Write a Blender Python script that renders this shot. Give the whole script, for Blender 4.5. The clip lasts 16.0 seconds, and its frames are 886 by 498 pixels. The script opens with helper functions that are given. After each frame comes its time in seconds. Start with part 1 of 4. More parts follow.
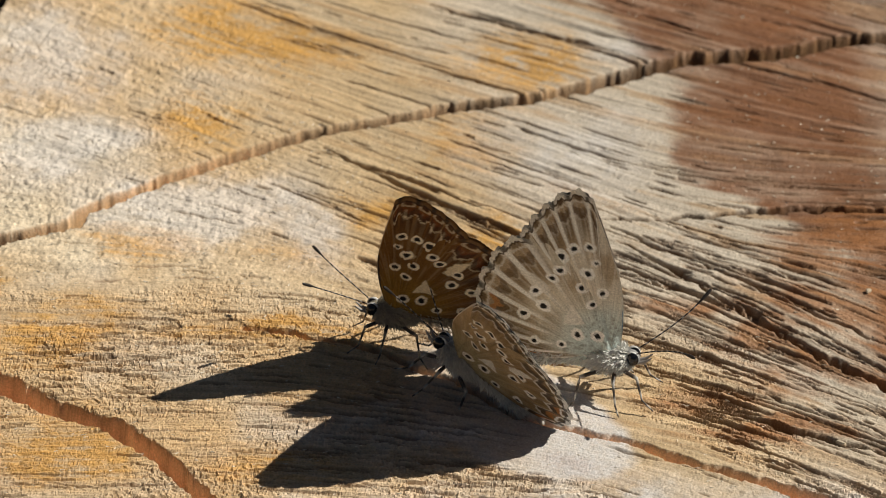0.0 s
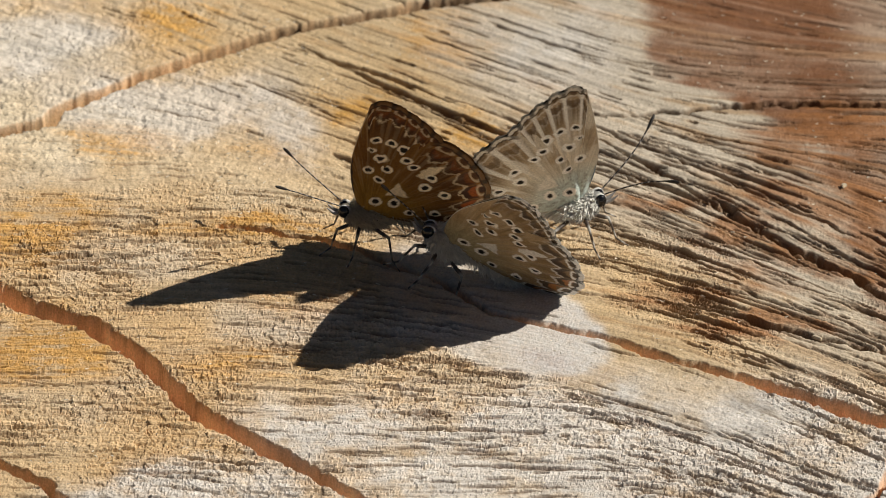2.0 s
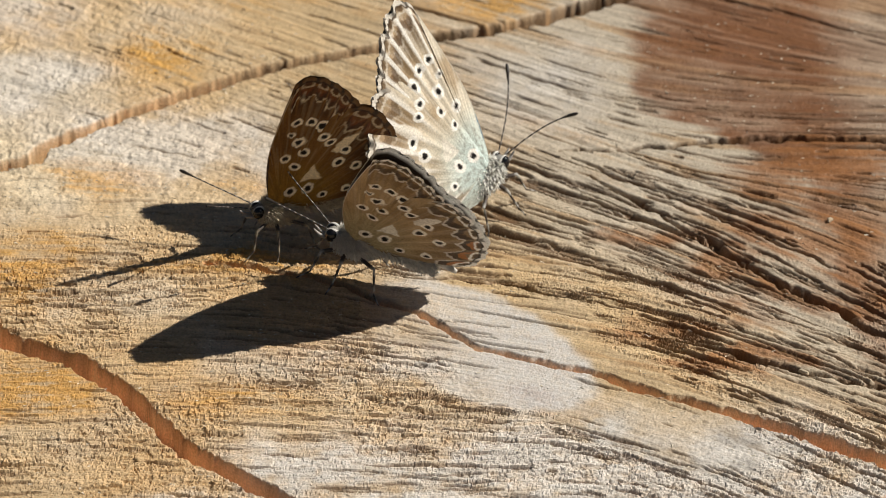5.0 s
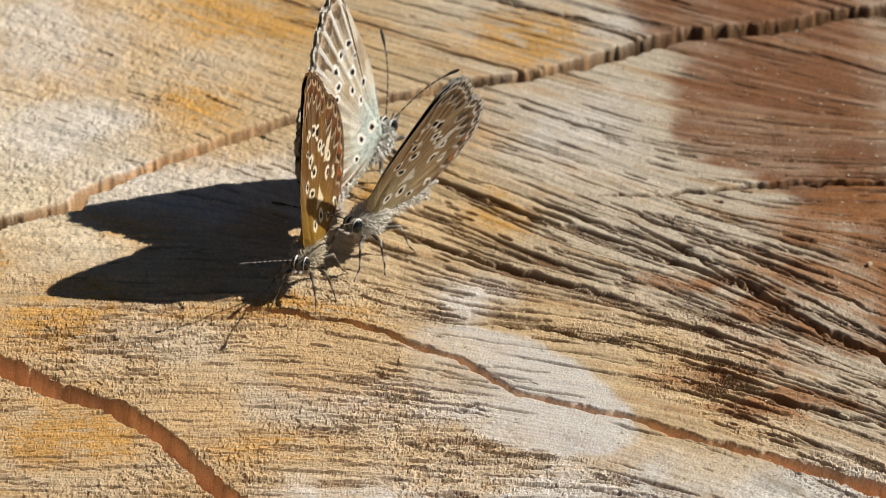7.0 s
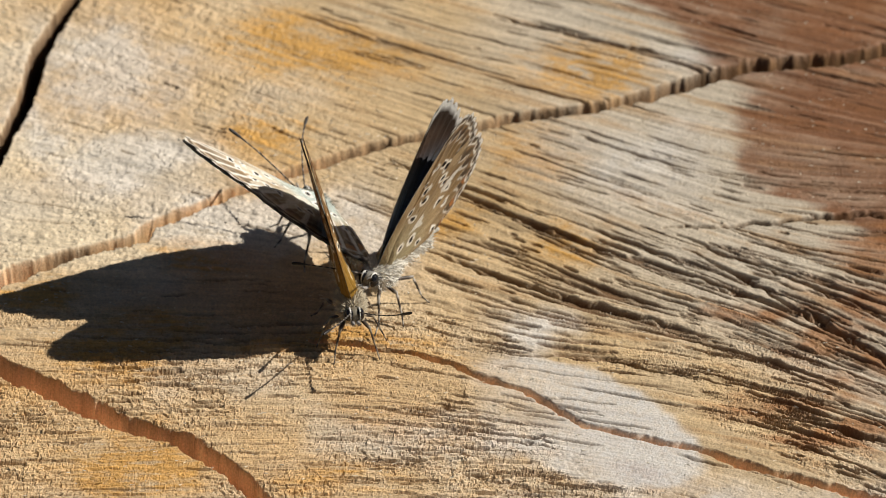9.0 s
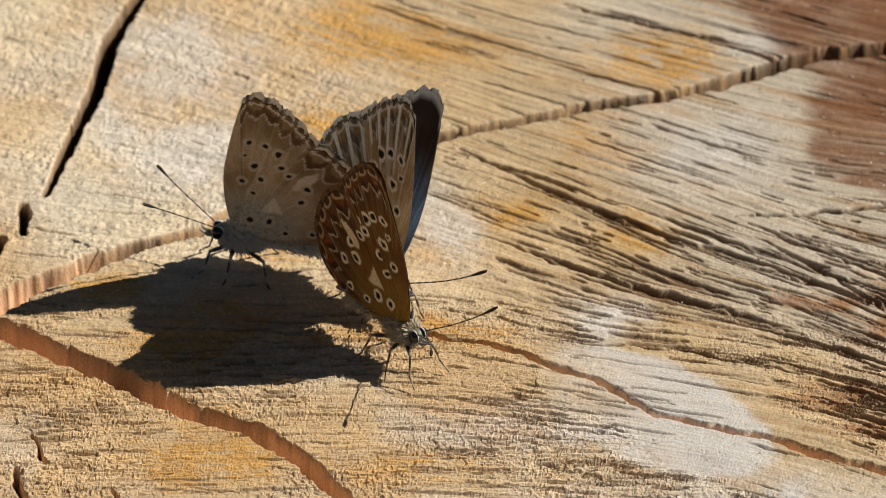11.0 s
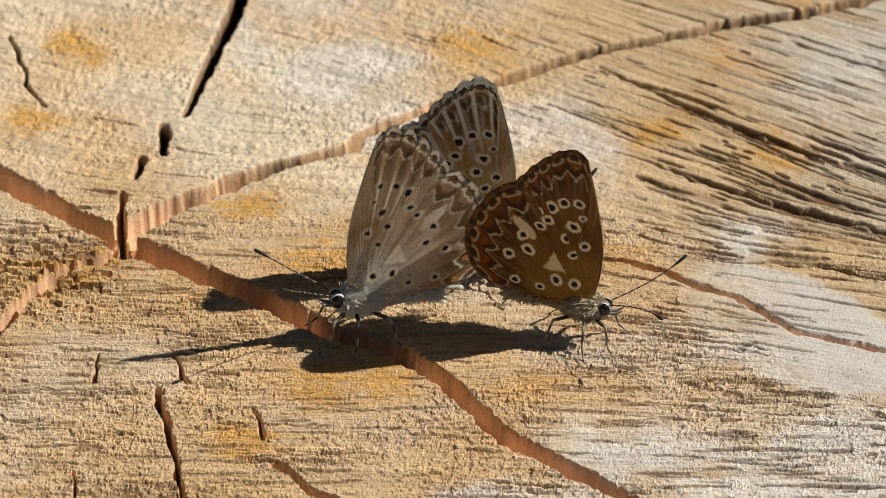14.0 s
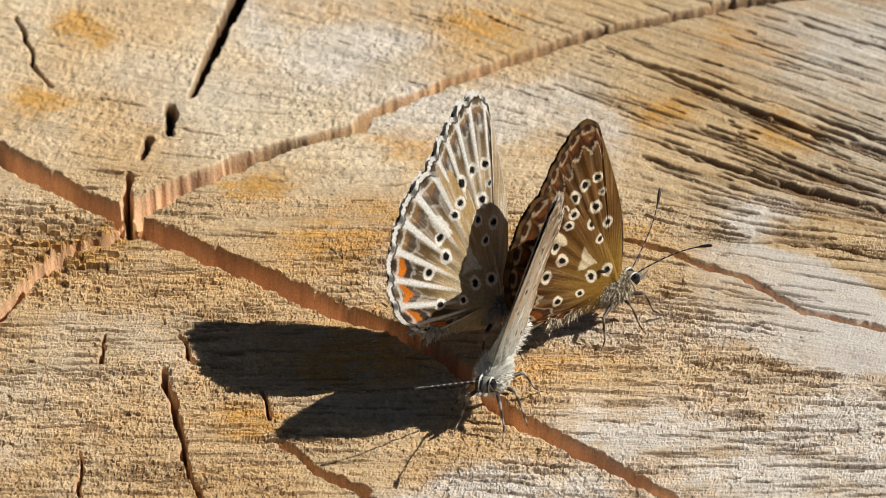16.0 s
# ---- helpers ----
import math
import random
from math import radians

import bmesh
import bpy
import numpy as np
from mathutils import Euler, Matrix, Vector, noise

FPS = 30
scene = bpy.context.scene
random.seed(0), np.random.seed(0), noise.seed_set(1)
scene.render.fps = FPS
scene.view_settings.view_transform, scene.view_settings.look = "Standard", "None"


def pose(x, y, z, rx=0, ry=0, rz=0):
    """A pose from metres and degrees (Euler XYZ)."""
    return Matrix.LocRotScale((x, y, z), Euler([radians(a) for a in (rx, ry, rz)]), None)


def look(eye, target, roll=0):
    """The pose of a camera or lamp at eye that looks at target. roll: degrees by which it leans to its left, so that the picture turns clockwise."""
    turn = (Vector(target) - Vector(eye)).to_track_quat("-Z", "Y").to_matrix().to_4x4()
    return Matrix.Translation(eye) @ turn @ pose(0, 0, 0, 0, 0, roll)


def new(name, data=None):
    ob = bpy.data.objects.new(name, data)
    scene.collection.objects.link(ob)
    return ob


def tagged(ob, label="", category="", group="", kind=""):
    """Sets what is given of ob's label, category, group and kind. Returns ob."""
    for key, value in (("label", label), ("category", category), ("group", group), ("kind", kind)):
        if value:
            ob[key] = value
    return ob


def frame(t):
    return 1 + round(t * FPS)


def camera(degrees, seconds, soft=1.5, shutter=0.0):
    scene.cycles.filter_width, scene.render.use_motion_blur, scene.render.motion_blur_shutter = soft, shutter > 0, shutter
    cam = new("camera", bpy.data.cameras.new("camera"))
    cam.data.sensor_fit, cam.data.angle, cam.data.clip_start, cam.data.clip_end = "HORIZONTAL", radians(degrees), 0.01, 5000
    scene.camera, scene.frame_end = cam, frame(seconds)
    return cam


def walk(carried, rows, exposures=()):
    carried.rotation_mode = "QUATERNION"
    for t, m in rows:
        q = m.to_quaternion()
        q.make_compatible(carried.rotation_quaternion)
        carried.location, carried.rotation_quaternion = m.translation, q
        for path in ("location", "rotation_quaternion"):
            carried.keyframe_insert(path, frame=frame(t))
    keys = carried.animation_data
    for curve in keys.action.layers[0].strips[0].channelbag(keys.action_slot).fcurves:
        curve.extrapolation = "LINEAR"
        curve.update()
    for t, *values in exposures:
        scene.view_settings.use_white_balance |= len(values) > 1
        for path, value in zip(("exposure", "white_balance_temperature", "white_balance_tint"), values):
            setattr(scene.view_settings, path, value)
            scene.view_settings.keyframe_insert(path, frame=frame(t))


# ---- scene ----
cam = camera(9.0, 16.0, soft=0.85)
EYE = (0.0000, -0.3641, 0.2645)


def at(turn, pitch, roll):
    """The camera on its stand: turned to the left, pitched up and rolled, in degrees."""
    return pose(*EYE, 90 + pitch, 0, turn) @ pose(0, 0, 0, 0, 0, roll)


PATH = [
    (0.0, at(-3.023, -35.376, 2.849)),
    (0.5, at(-3.029, -35.638, 2.772)),
    (1.0, at(-3.095, -35.903, 2.748)),
    (1.5, at(-3.229, -36.199, 2.787)),
    (2.0, at(-3.394, -36.415, 2.802)),
    (2.5, at(-3.494, -36.556, 2.855)),
    (3.0, at(-3.565, -36.570, 2.764)),
    (3.5, at(-3.600, -36.445, 2.763)),
    (4.0, at(-3.648, -36.292, 2.874)),
    (4.2, at(-3.656, -36.233, 2.785)),
    (6.5, at(-3.282, -35.736, 2.381)),
    (7.0, at(-3.024, -35.600, 2.173)),
    (7.5, at(-2.832, -35.493, 2.080)),
    (8.0, at(-2.637, -35.363, 1.948)),
    (8.5, at(-2.401, -35.291, 1.776)),
    (10.8, at(-1.475, -35.355, 0.960)),
    (11.0, at(-1.306, -35.420, 0.918)),
    (11.5, at(-0.614, -35.663, 0.452)),
    (12.0, at(-0.259, -35.869, 0.251)),
    (12.5, at(0.000, -36.000, 0.000)),
    (13.0, at(0.170, -36.092, -0.180)),
    (13.5, at(0.332, -36.192, -0.311)),
    (14.0, at(0.448, -36.255, -0.350)),
    (14.5, at(0.509, -36.321, -0.408)),
    (15.0, at(0.530, -36.354, -0.426)),
    (15.5, at(0.516, -36.424, -0.397)),
    (16.0, at(0.533, -36.456, -0.455)),
]
walk(cam, PATH)

# the lens is focused on the near side of the butterflies
cam.data.dof.use_dof, cam.data.dof.focus_distance, cam.data.dof.aperture_fstop = True, 0.434, 82

# ---- world, sun and exposure ----
world = bpy.data.worlds.new("sky")
scene.world = world
world.use_nodes = True
_wn = world.node_tree.nodes
_sky = _wn.new("ShaderNodeTexSky")
_sky.sky_type, _sky.sun_disc = "NISHITA", False
_sky.sun_elevation, _sky.sun_rotation = radians(44), radians(85)
_bg = _wn["Background"]
_bg.inputs["Strength"].default_value = 0.022
world.node_tree.links.new(_sky.outputs["Color"], _bg.inputs["Color"])

sun_data = bpy.data.lights.new("sun", "SUN")
sun_data.energy, sun_data.angle, sun_data.color = 5.0, radians(0.5), (1.0, 0.94, 0.84)
sun = new("sun", sun_data)
SUN_FROM = Vector((math.cos(radians(44)) * math.cos(radians(5)), math.cos(radians(44)) * math.sin(radians(5)), math.sin(radians(44))))
sun.matrix_world = look(SUN_FROM * 3, (0, 0, 0))
scene.view_settings.exposure = 0.0

MM = 0.001


# ---- materials ----
def material(name, roughness=0.6, attribute="", color=(0.5, 0.5, 0.5), through_light=0.0, grain=0.0, grain_scale=2000.0, bump=0.0, bump_scale=3000.0, specular=0.5, sheen=0.0):
    """A surface whose colour comes from a painted attribute or one tone, with fine grain and relief in metres."""
    m = bpy.data.materials.new(name)
    m.use_nodes = True
    n, link = m.node_tree.nodes, m.node_tree.links.new
    p = n["Principled BSDF"]
    p.inputs["Roughness"].default_value = roughness
    p.inputs["Specular IOR Level"].default_value = specular
    p.inputs["Sheen Weight"].default_value = sheen
    if attribute:
        a = n.new("ShaderNodeAttribute")
        a.attribute_name = attribute
        out = a.outputs["Color"]
    else:
        a = n.new("ShaderNodeRGB")
        a.outputs[0].default_value = (*color, 1)
        out = a.outputs[0]
    geo = n.new("ShaderNodeTexCoord")
    if grain:
        t = n.new("ShaderNodeTexNoise")
        t.inputs["Scale"].default_value, t.inputs["Detail"].default_value = grain_scale, 4
        link(geo.outputs["Object"], t.inputs["Vector"])
        r = n.new("ShaderNodeMapRange")
        r.inputs["From Min"].default_value, r.inputs["From Max"].default_value = 0.3, 0.7
        r.inputs["To Min"].default_value, r.inputs["To Max"].default_value = 1 - grain, 1 + grain
        link(t.outputs["Fac"], r.inputs["Value"])
        mix = n.new("ShaderNodeVectorMath")
        mix.operation = "SCALE"
        link(out, mix.inputs[0])
        link(r.outputs["Result"], mix.inputs["Scale"])
        out = mix.outputs["Vector"]
    link(out, p.inputs["Base Color"])
    if bump:
        t = n.new("ShaderNodeTexNoise")
        t.inputs["Scale"].default_value, t.inputs["Detail"].default_value = bump_scale, 3
        link(geo.outputs["Object"], t.inputs["Vector"])
        b = n.new("ShaderNodeBump")
        b.inputs["Strength"].default_value, b.inputs["Distance"].default_value = 1.0, bump
        link(t.outputs["Fac"], b.inputs["Height"])
        link(b.outputs["Normal"], p.inputs["Normal"])
    if through_light:
        tr = n.new("ShaderNodeBsdfTranslucent")
        link(out, tr.inputs["Color"])
        mx = n.new("ShaderNodeMixShader")
        mx.inputs["Fac"].default_value = through_light
        link(p.outputs[0], mx.inputs[1])
        link(tr.outputs[0], mx.inputs[2])
        link(mx.outputs[0], n["Material Output"].inputs["Surface"])
    return m


WOOD = material("weathered end grain", 0.6, "tint", grain=0.18, grain_scale=5600, bump=0.00007, bump_scale=6500, specular=0.35)
BARK = material("bark", 0.9, color=(0.11, 0.075, 0.05), grain=0.5, grain_scale=120, bump=0.004, bump_scale=90)
EARTH = material("earth and dry grass", 0.95, color=(0.10, 0.09, 0.045), grain=0.5, grain_scale=40, bump=0.01, bump_scale=60)
WING = material("scaled wing", 0.55, "tint", through_light=0.025, grain=0.22, grain_scale=7000, bump=0.00003, bump_scale=7000, specular=0.12)
EYE_BLACK = material("glossy eye", 0.12, color=(0.008, 0.008, 0.01))
LIMB = material("banded limb", 0.5, "tint", grain=0.1, grain_scale=9000)
FUR = material("silky hair", 0.95, "tint", specular=0.08, sheen=0.2)
CHIP = material("pale wood chip", 0.6, color=(0.62, 0.52, 0.38), grain=0.2, grain_scale=3000)


# ---- mesh helpers ----
def mesh_object(name, verts, quads, mat, tint=None, smooth=True):
    """A mesh object from arrays of corners and faces with four corners each."""
    verts, quads = np.asarray(verts, np.float32), np.asarray(quads, np.int32)
    me = bpy.data.meshes.new(name)
    me.vertices.add(len(verts))
    me.vertices.foreach_set("co", verts.ravel())
    me.loops.add(quads.size)
    me.loops.foreach_set("vertex_index", quads.ravel())
    me.polygons.add(len(quads))
    me.polygons.foreach_set("loop_start", np.arange(0, quads.size, quads.shape[1], dtype=np.int32))
    me.update(calc_edges=True)
    me.polygons.foreach_set("use_smooth", np.broadcast_to(smooth, len(quads)).copy())
    if tint is not None:
        ca = me.color_attributes.new("tint", "FLOAT_COLOR", "POINT")
        ca.data.foreach_set("color", np.c_[np.asarray(tint, np.float32), np.ones(len(verts), np.float32)].ravel())
    me.materials.append(mat)
    return new(name, me)


def under(ob, parent, label=""):
    ob.parent = parent
    return tagged(ob, label)


def sheet(n, m, wrap=False):
    """The faces of an n by m sheet of corners, wrapped round its second way if asked."""
    i, j = np.meshgrid(np.arange(n - 1), np.arange(m if wrap else m - 1), indexing="ij")
    k = (j + 1) % m
    return np.stack([i * m + j, (i + 1) * m + j, (i + 1) * m + k, i * m + k], -1).reshape(-1, 4)


def tube(path, radii, sides=8):
    """A round limb along a path, with its corners and faces."""
    path, radii = np.asarray(path, float), np.asarray(radii, float)
    t = np.gradient(path, axis=0)
    t /= np.linalg.norm(t, axis=1)[:, None] + 1e-12
    ref = np.where(np.abs(t[:, 2:3]) < 0.9, np.array([[0, 0, 1.0]]), np.array([[1.0, 0, 0]]))
    a = np.cross(t, ref)
    a /= np.linalg.norm(a, axis=1)[:, None]
    b = np.cross(t, a)
    w = np.linspace(0, 2 * np.pi, sides, endpoint=False)
    v = path[:, None] + radii[:, None, None] * (a[:, None] * np.cos(w)[None, :, None] + b[:, None] * np.sin(w)[None, :, None])
    return v.reshape(-1, 3), sheet(len(path), sides, True)


def smoothstep(a, b, x):
    t = np.clip((x - a) / (b - a), 0, 1)
    return t * t * (3 - 2 * t)


def value_noise(x, y, scale, seed):
    """Smooth noise from 0 to 1 with cells of the given size."""
    r = np.random.RandomState(seed).rand(256, 256)
    u, v = x / scale, y / scale
    i, j = np.floor(u).astype(int), np.floor(v).astype(int)
    f, g = u - i, v - j
    f, g = f * f * (3 - 2 * f), g * g * (3 - 2 * g)
    a, b, c, d = r[i % 256, j % 256], r[(i + 1) % 256, j % 256], r[i % 256, (j + 1) % 256], r[(i + 1) % 256, (j + 1) % 256]
    return (a * (1 - f) + b * f) * (1 - g) + (c * (1 - f) + d * f) * g


def fractal(x, y, scale, seed, octaves=3):
    s = 0
    for k in range(octaves):
        s = s + value_noise(x, y, scale / 2**k, seed + k) * 0.5**k
    return s / (2 - 0.5 ** (octaves - 1))


# ---- the stump: cut face with checks and cracks (millimetres) ----
STEP = 0.096
GX, GY = np.arange(-45, 65.01, STEP), np.arange(-43.5, 51.01, STEP)
X, Y = np.meshgrid(GX, GY, indexing="ij")

# which way the grain runs: place and angle
GRAIN = (
    (-9, 31, -34), (-5, 27, -33), (8, 39, -26), (23, 43, -23), (33, 39, -27), (12, 20, -30), (19, 17, -32), (37, 9, -35),
    (45, -2, -41), (51, -7, -43), (33, -11, -5), (43, -14, -17), (38, -23, -44), (48, -29, -32), (-11, 2, -8), (-6, -5, 5),
    (29, -32, 6), (16, -26, 1), (49, 31, -22), (50, 14, 4), (52, 41, -24), (-35, 13, -19), (-18, 20, -10), (-34, -10, 0),
    (-17, -33, -3), (8, -21, 3), (18, -16, -24), (-1, -33, -11), (-8, -27, 6),
)


def grain_angle(x, y):
    s, w = 0, 1e-9
    for gx, gy, a in GRAIN:
        k = np.exp(-((x - gx) ** 2 + (y - gy) ** 2) / (2 * 7.0**2)) + 1e-5 / (1 + ((x - gx) ** 2 + (y - gy) ** 2) / 400)
        s, w = s + k * a, w + k
    return np.radians(s / w)


ANGLE = grain_angle(X, Y) + (fractal(X, Y, 6, 90) - 0.5) * 0.12


def streaked(source, length, step):
    """Smears a field along the grain over the given length."""
    n = int(length / step)
    total, count = source.copy(), 1
    for sign in (1, -1):
        px, py = X.copy(), Y.copy()
        for _ in range(n):
            i = np.clip(((px - GX[0]) / STEP).round().astype(np.int32), 0, len(GX) - 1)
            j = np.clip(((py - GY[0]) / STEP).round().astype(np.int32), 0, len(GY) - 1)
            a = ANGLE[i, j]
            px, py = px + sign * step * np.cos(a), py + sign * step * np.sin(a)
            i = np.clip(((px - GX[0]) / STEP).round().astype(np.int32), 0, len(GX) - 1)
            j = np.clip(((py - GY[0]) / STEP).round().astype(np.int32), 0, len(GY) - 1)
            total, count = total + source[i, j], count + 1
    total = total / count
    return (total - total.mean()) / total.std()


_rs = np.random.RandomState(5)
SHORT = streaked(_rs.rand(*X.shape), 0.42, 0.13)
FINE = streaked(_rs.rand(*X.shape), 2.4, 0.16)
MID = streaked(value_noise(X, Y, 0.35, 31), 5.0, 0.3)
LONG = streaked(value_noise(X, Y, 0.55, 47), 15.0, 0.5)

# to the east the face is split by many dark radial checks; to the south-west it is torn into small blocks
EAST = smoothstep(4, 22, X + 0.25 * Y + 8 * (fractal(X, Y, 16, 12) - 0.5)) * (0.35 + 0.65 * smoothstep(-36, -8, Y))
WEST = 1 - EAST
SPARSE = smoothstep(0.35, 0.65, fractal(X, Y, 5, 88))
ROWS = smoothstep(0.42, 0.68, fractal(X * 0.6, Y, 7, 96))
WIDE = streaked(value_noise(X, Y, 0.95, 53), 20.0, 0.6)


def checks(count, seed, density, length, width, steps, wobble=0.25):
    """Narrow splits that run along the grain and taper to both ends: 1 within them, and 1 on the lips beside them."""
    rs = np.random.RandomState(seed)
    x, y = rs.uniform(GX[0], GX[-1], count), rs.uniform(GY[0], GY[-1], count)
    i, j = ((x - GX[0]) / STEP).astype(int), ((y - GY[0]) / STEP).astype(int)
    keep = rs.rand(count) < density[i, j]
    x, y = x[keep], y[keep]
    k = len(x)
    ll = rs.uniform(*length, k) * rs.uniform(0.4, 1, k)
    ww = rs.uniform(*width, k) * (1 - 0.4 * smoothstep(10, 26, y))
    bow = rs.randn(k) * wobble / 10
    lines = []
    for s_ in np.linspace(0, 1, steps):
        i = np.clip(((x - GX[0]) / STEP).round().astype(int), 0, len(GX) - 1)
        j = np.clip(((y - GY[0]) / STEP).round().astype(int), 0, len(GY) - 1)
        a = ANGLE[i, j] + bow
        x, y = x + np.cos(a) * ll / steps, y + np.sin(a) * ll / steps
        w = ww * np.sin(np.pi * min(max(s_, 0.02), 0.98)) ** 0.7 * (0.4 + 1.2 * value_noise(x + 99, y + 99, 2.4, seed + 1))
        off = wobble * 0.5 * (value_noise(x + 60, y + 60, 1.1, seed + 2) - 0.5)
        lines.append((x - np.sin(a) * off, y + np.cos(a) * off, w))
    px, py, pw = (np.concatenate(q) for q in zip(*lines))
    hole, lip = np.zeros_like(X), np.zeros_like(X)
    ci, cj = ((px - GX[0]) / STEP).round().astype(int), ((py - GY[0]) / STEP).round().astype(int)
    ok = (ci > 5) & (ci < len(GX) - 6) & (cj > 5) & (cj < len(GY) - 6)
    px, py, pw, ci, cj = px[ok], py[ok], pw[ok], ci[ok], cj[ok]
    for di in range(-4, 5):
        for dj in range(-4, 5):
            d = np.hypot(GX[ci + di] - px, GY[cj + dj] - py)
            np.maximum.at(hole, (ci + di, cj + dj), smoothstep(0.5 * pw + 0.14, 0.5 * pw - 0.07, d) * smoothstep(0.02, 0.09, pw))
            np.maximum.at(lip, (ci + di, cj + dj), smoothstep(0.5 * pw + 0.28, 0.5 * pw + 0.05, d) * smoothstep(0.02, 0.12, pw))
    return hole, lip * (1 - hole)


def blocks(long, deep, seed):
    """Little torn blocks of end grain in ragged rows along the grain: their heights from 0 to 1, and how near their edges are."""
    rs = np.random.RandomState(seed)
    r = rs.rand(512, 512)
    tilt = 0.12 * np.sin(Y / 9 + X / 17)
    px = X + 0.35 * long * (fractal(X, Y, 0.8 * long, seed + 1, 2) - 0.5) * 2 + 0.15 * Y
    py = Y + tilt * X * 0.3 + 2.2 * deep * (fractal(X * 0.35, Y, 3.0, seed + 3, 2) - 0.5) + 0.3 * deep * (value_noise(X, Y, 0.5 * long, seed + 5) - 0.5)
    row = np.floor(py / deep).astype(int)
    fv = py / deep - row
    pu = px / long + 7.3 * r[row % 512, 3]
    col = np.floor(pu).astype(int)
    fu = pu - col
    cut = 0.3 + 0.4 * r[(col * 3 + 1) % 512, (row * 5) % 512]  # some blocks are split again
    half = (fu > cut) & (r[(col * 7) % 512, (row * 3 + 9) % 512] > 0.45)
    high = r[(col * 11 + half * 37) % 512, (row * 13) % 512]
    near = np.minimum(np.minimum(fu, 1 - fu) * long, np.minimum(fv, 1 - fv) * deep)
    return high, smoothstep(0.10, 0.0, near)


_fan = np.clip(EAST * (0.3 + 0.7 * SPARSE) * (1 - 0.55 * smoothstep(12, 28, Y)), 0, 1)
_lx, _ly = (X - 24.3) * 0.77 - (Y + 14.0) * 0.64, (X - 24.3) * 0.64 + (Y + 14.0) * 0.77
_lens = smoothstep(1.06, 0.90, np.hypot(_lx / 11.2, _ly / 6.4) + 0.16 * (fractal(X, Y, 1.8, 680, 2) - 0.5)) * smoothstep(10, 24, X + 0.3 * Y + 6 * (fractal(X, Y, 2.5, 682, 2) - 0.5))
_wedge = smoothstep(1.1, 0.7, np.hypot((_lx - 14) / 15, (_ly - 1.5) / 6.0))
SMOOTH = np.maximum(_lens, 0.8 * _wedge)
SOUTH = smoothstep(8, -8, Y + 6 * (fractal(X, Y, 9, 601) - 0.5)) * (1 - 0.85 * SMOOTH)
_pith = smoothstep(16, 5, np.hypot(X + 30, Y + 6))
SOUTH = np.maximum(SOUTH, 0.9 * _pith)
NORTHWEST = WEST * (1 - SOUTH)
_crumbly = np.clip((WEST * (0.1 + 0.9 * ROWS) + 0.10) * (0.08 + 1.0 * SOUTH), 0, 1)
C1, L1 = checks(1000, 611, _fan * (1 - SMOOTH), (9, 30), (0.06, 0.36), 230, 0.35)
C2, L2 = checks(4200, 622, np.clip(_fan + 0.12 * SOUTH + 0.03, 0, 1) * (1 - SMOOTH), (1.5, 12), (0.05, 0.20), 70)
C3, L3 = checks(3600, 633, _crumbly, (1.5, 11.0), (0.05, 0.20), 60, 0.6)
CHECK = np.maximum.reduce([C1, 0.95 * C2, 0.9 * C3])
LIP = np.maximum.reduce([L1, 0.8 * L2, L3])

TORN = SOUTH * np.clip(WEST + 0.45, 0, 1) * (0.45 + 0.55 * smoothstep(0.3, 0.6, fractal(X * 0.6, Y, 6, 672, 2)))
B1, E1 = blocks(0.36, 0.28, 701)
B2, E2 = blocks(1.5, 0.42, 731)
B3, E3 = blocks(6.5, 0.62, 761)
_torn = 0.19 * (np.sqrt(B1) - 0.67) + 0.16 * (np.sqrt(B2) - 0.67) + 0.27 * (np.sqrt(B3) - 0.67) - 0.03 * E1 - 0.03 * E2 - 0.07 * E3
_soft = 0.16 * (fractal(X, Y, 0.7, 741, 2) - 0.5) + 0.09 * (B1 - 0.5) * smoothstep(0.35, 0.6, fractal(X, Y, 3, 743, 2)) + 0.06 * (value_noise(X, Y, 0.25, 745) - 0.5)

HEIGHT = 0.35 * (fractal(X, Y, 20, 3) - 0.5) + 0.016 * SHORT * WEST + 0.024 * FINE + (0.012 + 0.028 * EAST * (1 - 0.7 * SMOOTH)) * MID
HEIGHT += EAST * (1 - 0.8 * SMOOTH) * (0.045 * LONG + 0.07 * WIDE.clip(-1.5, 1.5)) * (1 - 0.45 * smoothstep(8, 22, Y))
_broken = smoothstep(8, 2, np.hypot((X + 33.5) / 1.2, Y + 6.5)) * smoothstep(-27.5, -30, X)
HEIGHT += _broken * (0.6 * (B3 - 0.6) + 0.6 * (B2 - 0.5)) + TORN * _torn + (1 - TORN) * NORTHWEST * _soft * 1.3
HEIGHT += 0.07 * LIP * (0.4 + fractal(X, Y, 0.8, 650, 2)) - (0.26 + 0.16 * EAST) * CHECK

INSIDE, SPLIT = np.zeros_like(X), np.zeros_like(X)


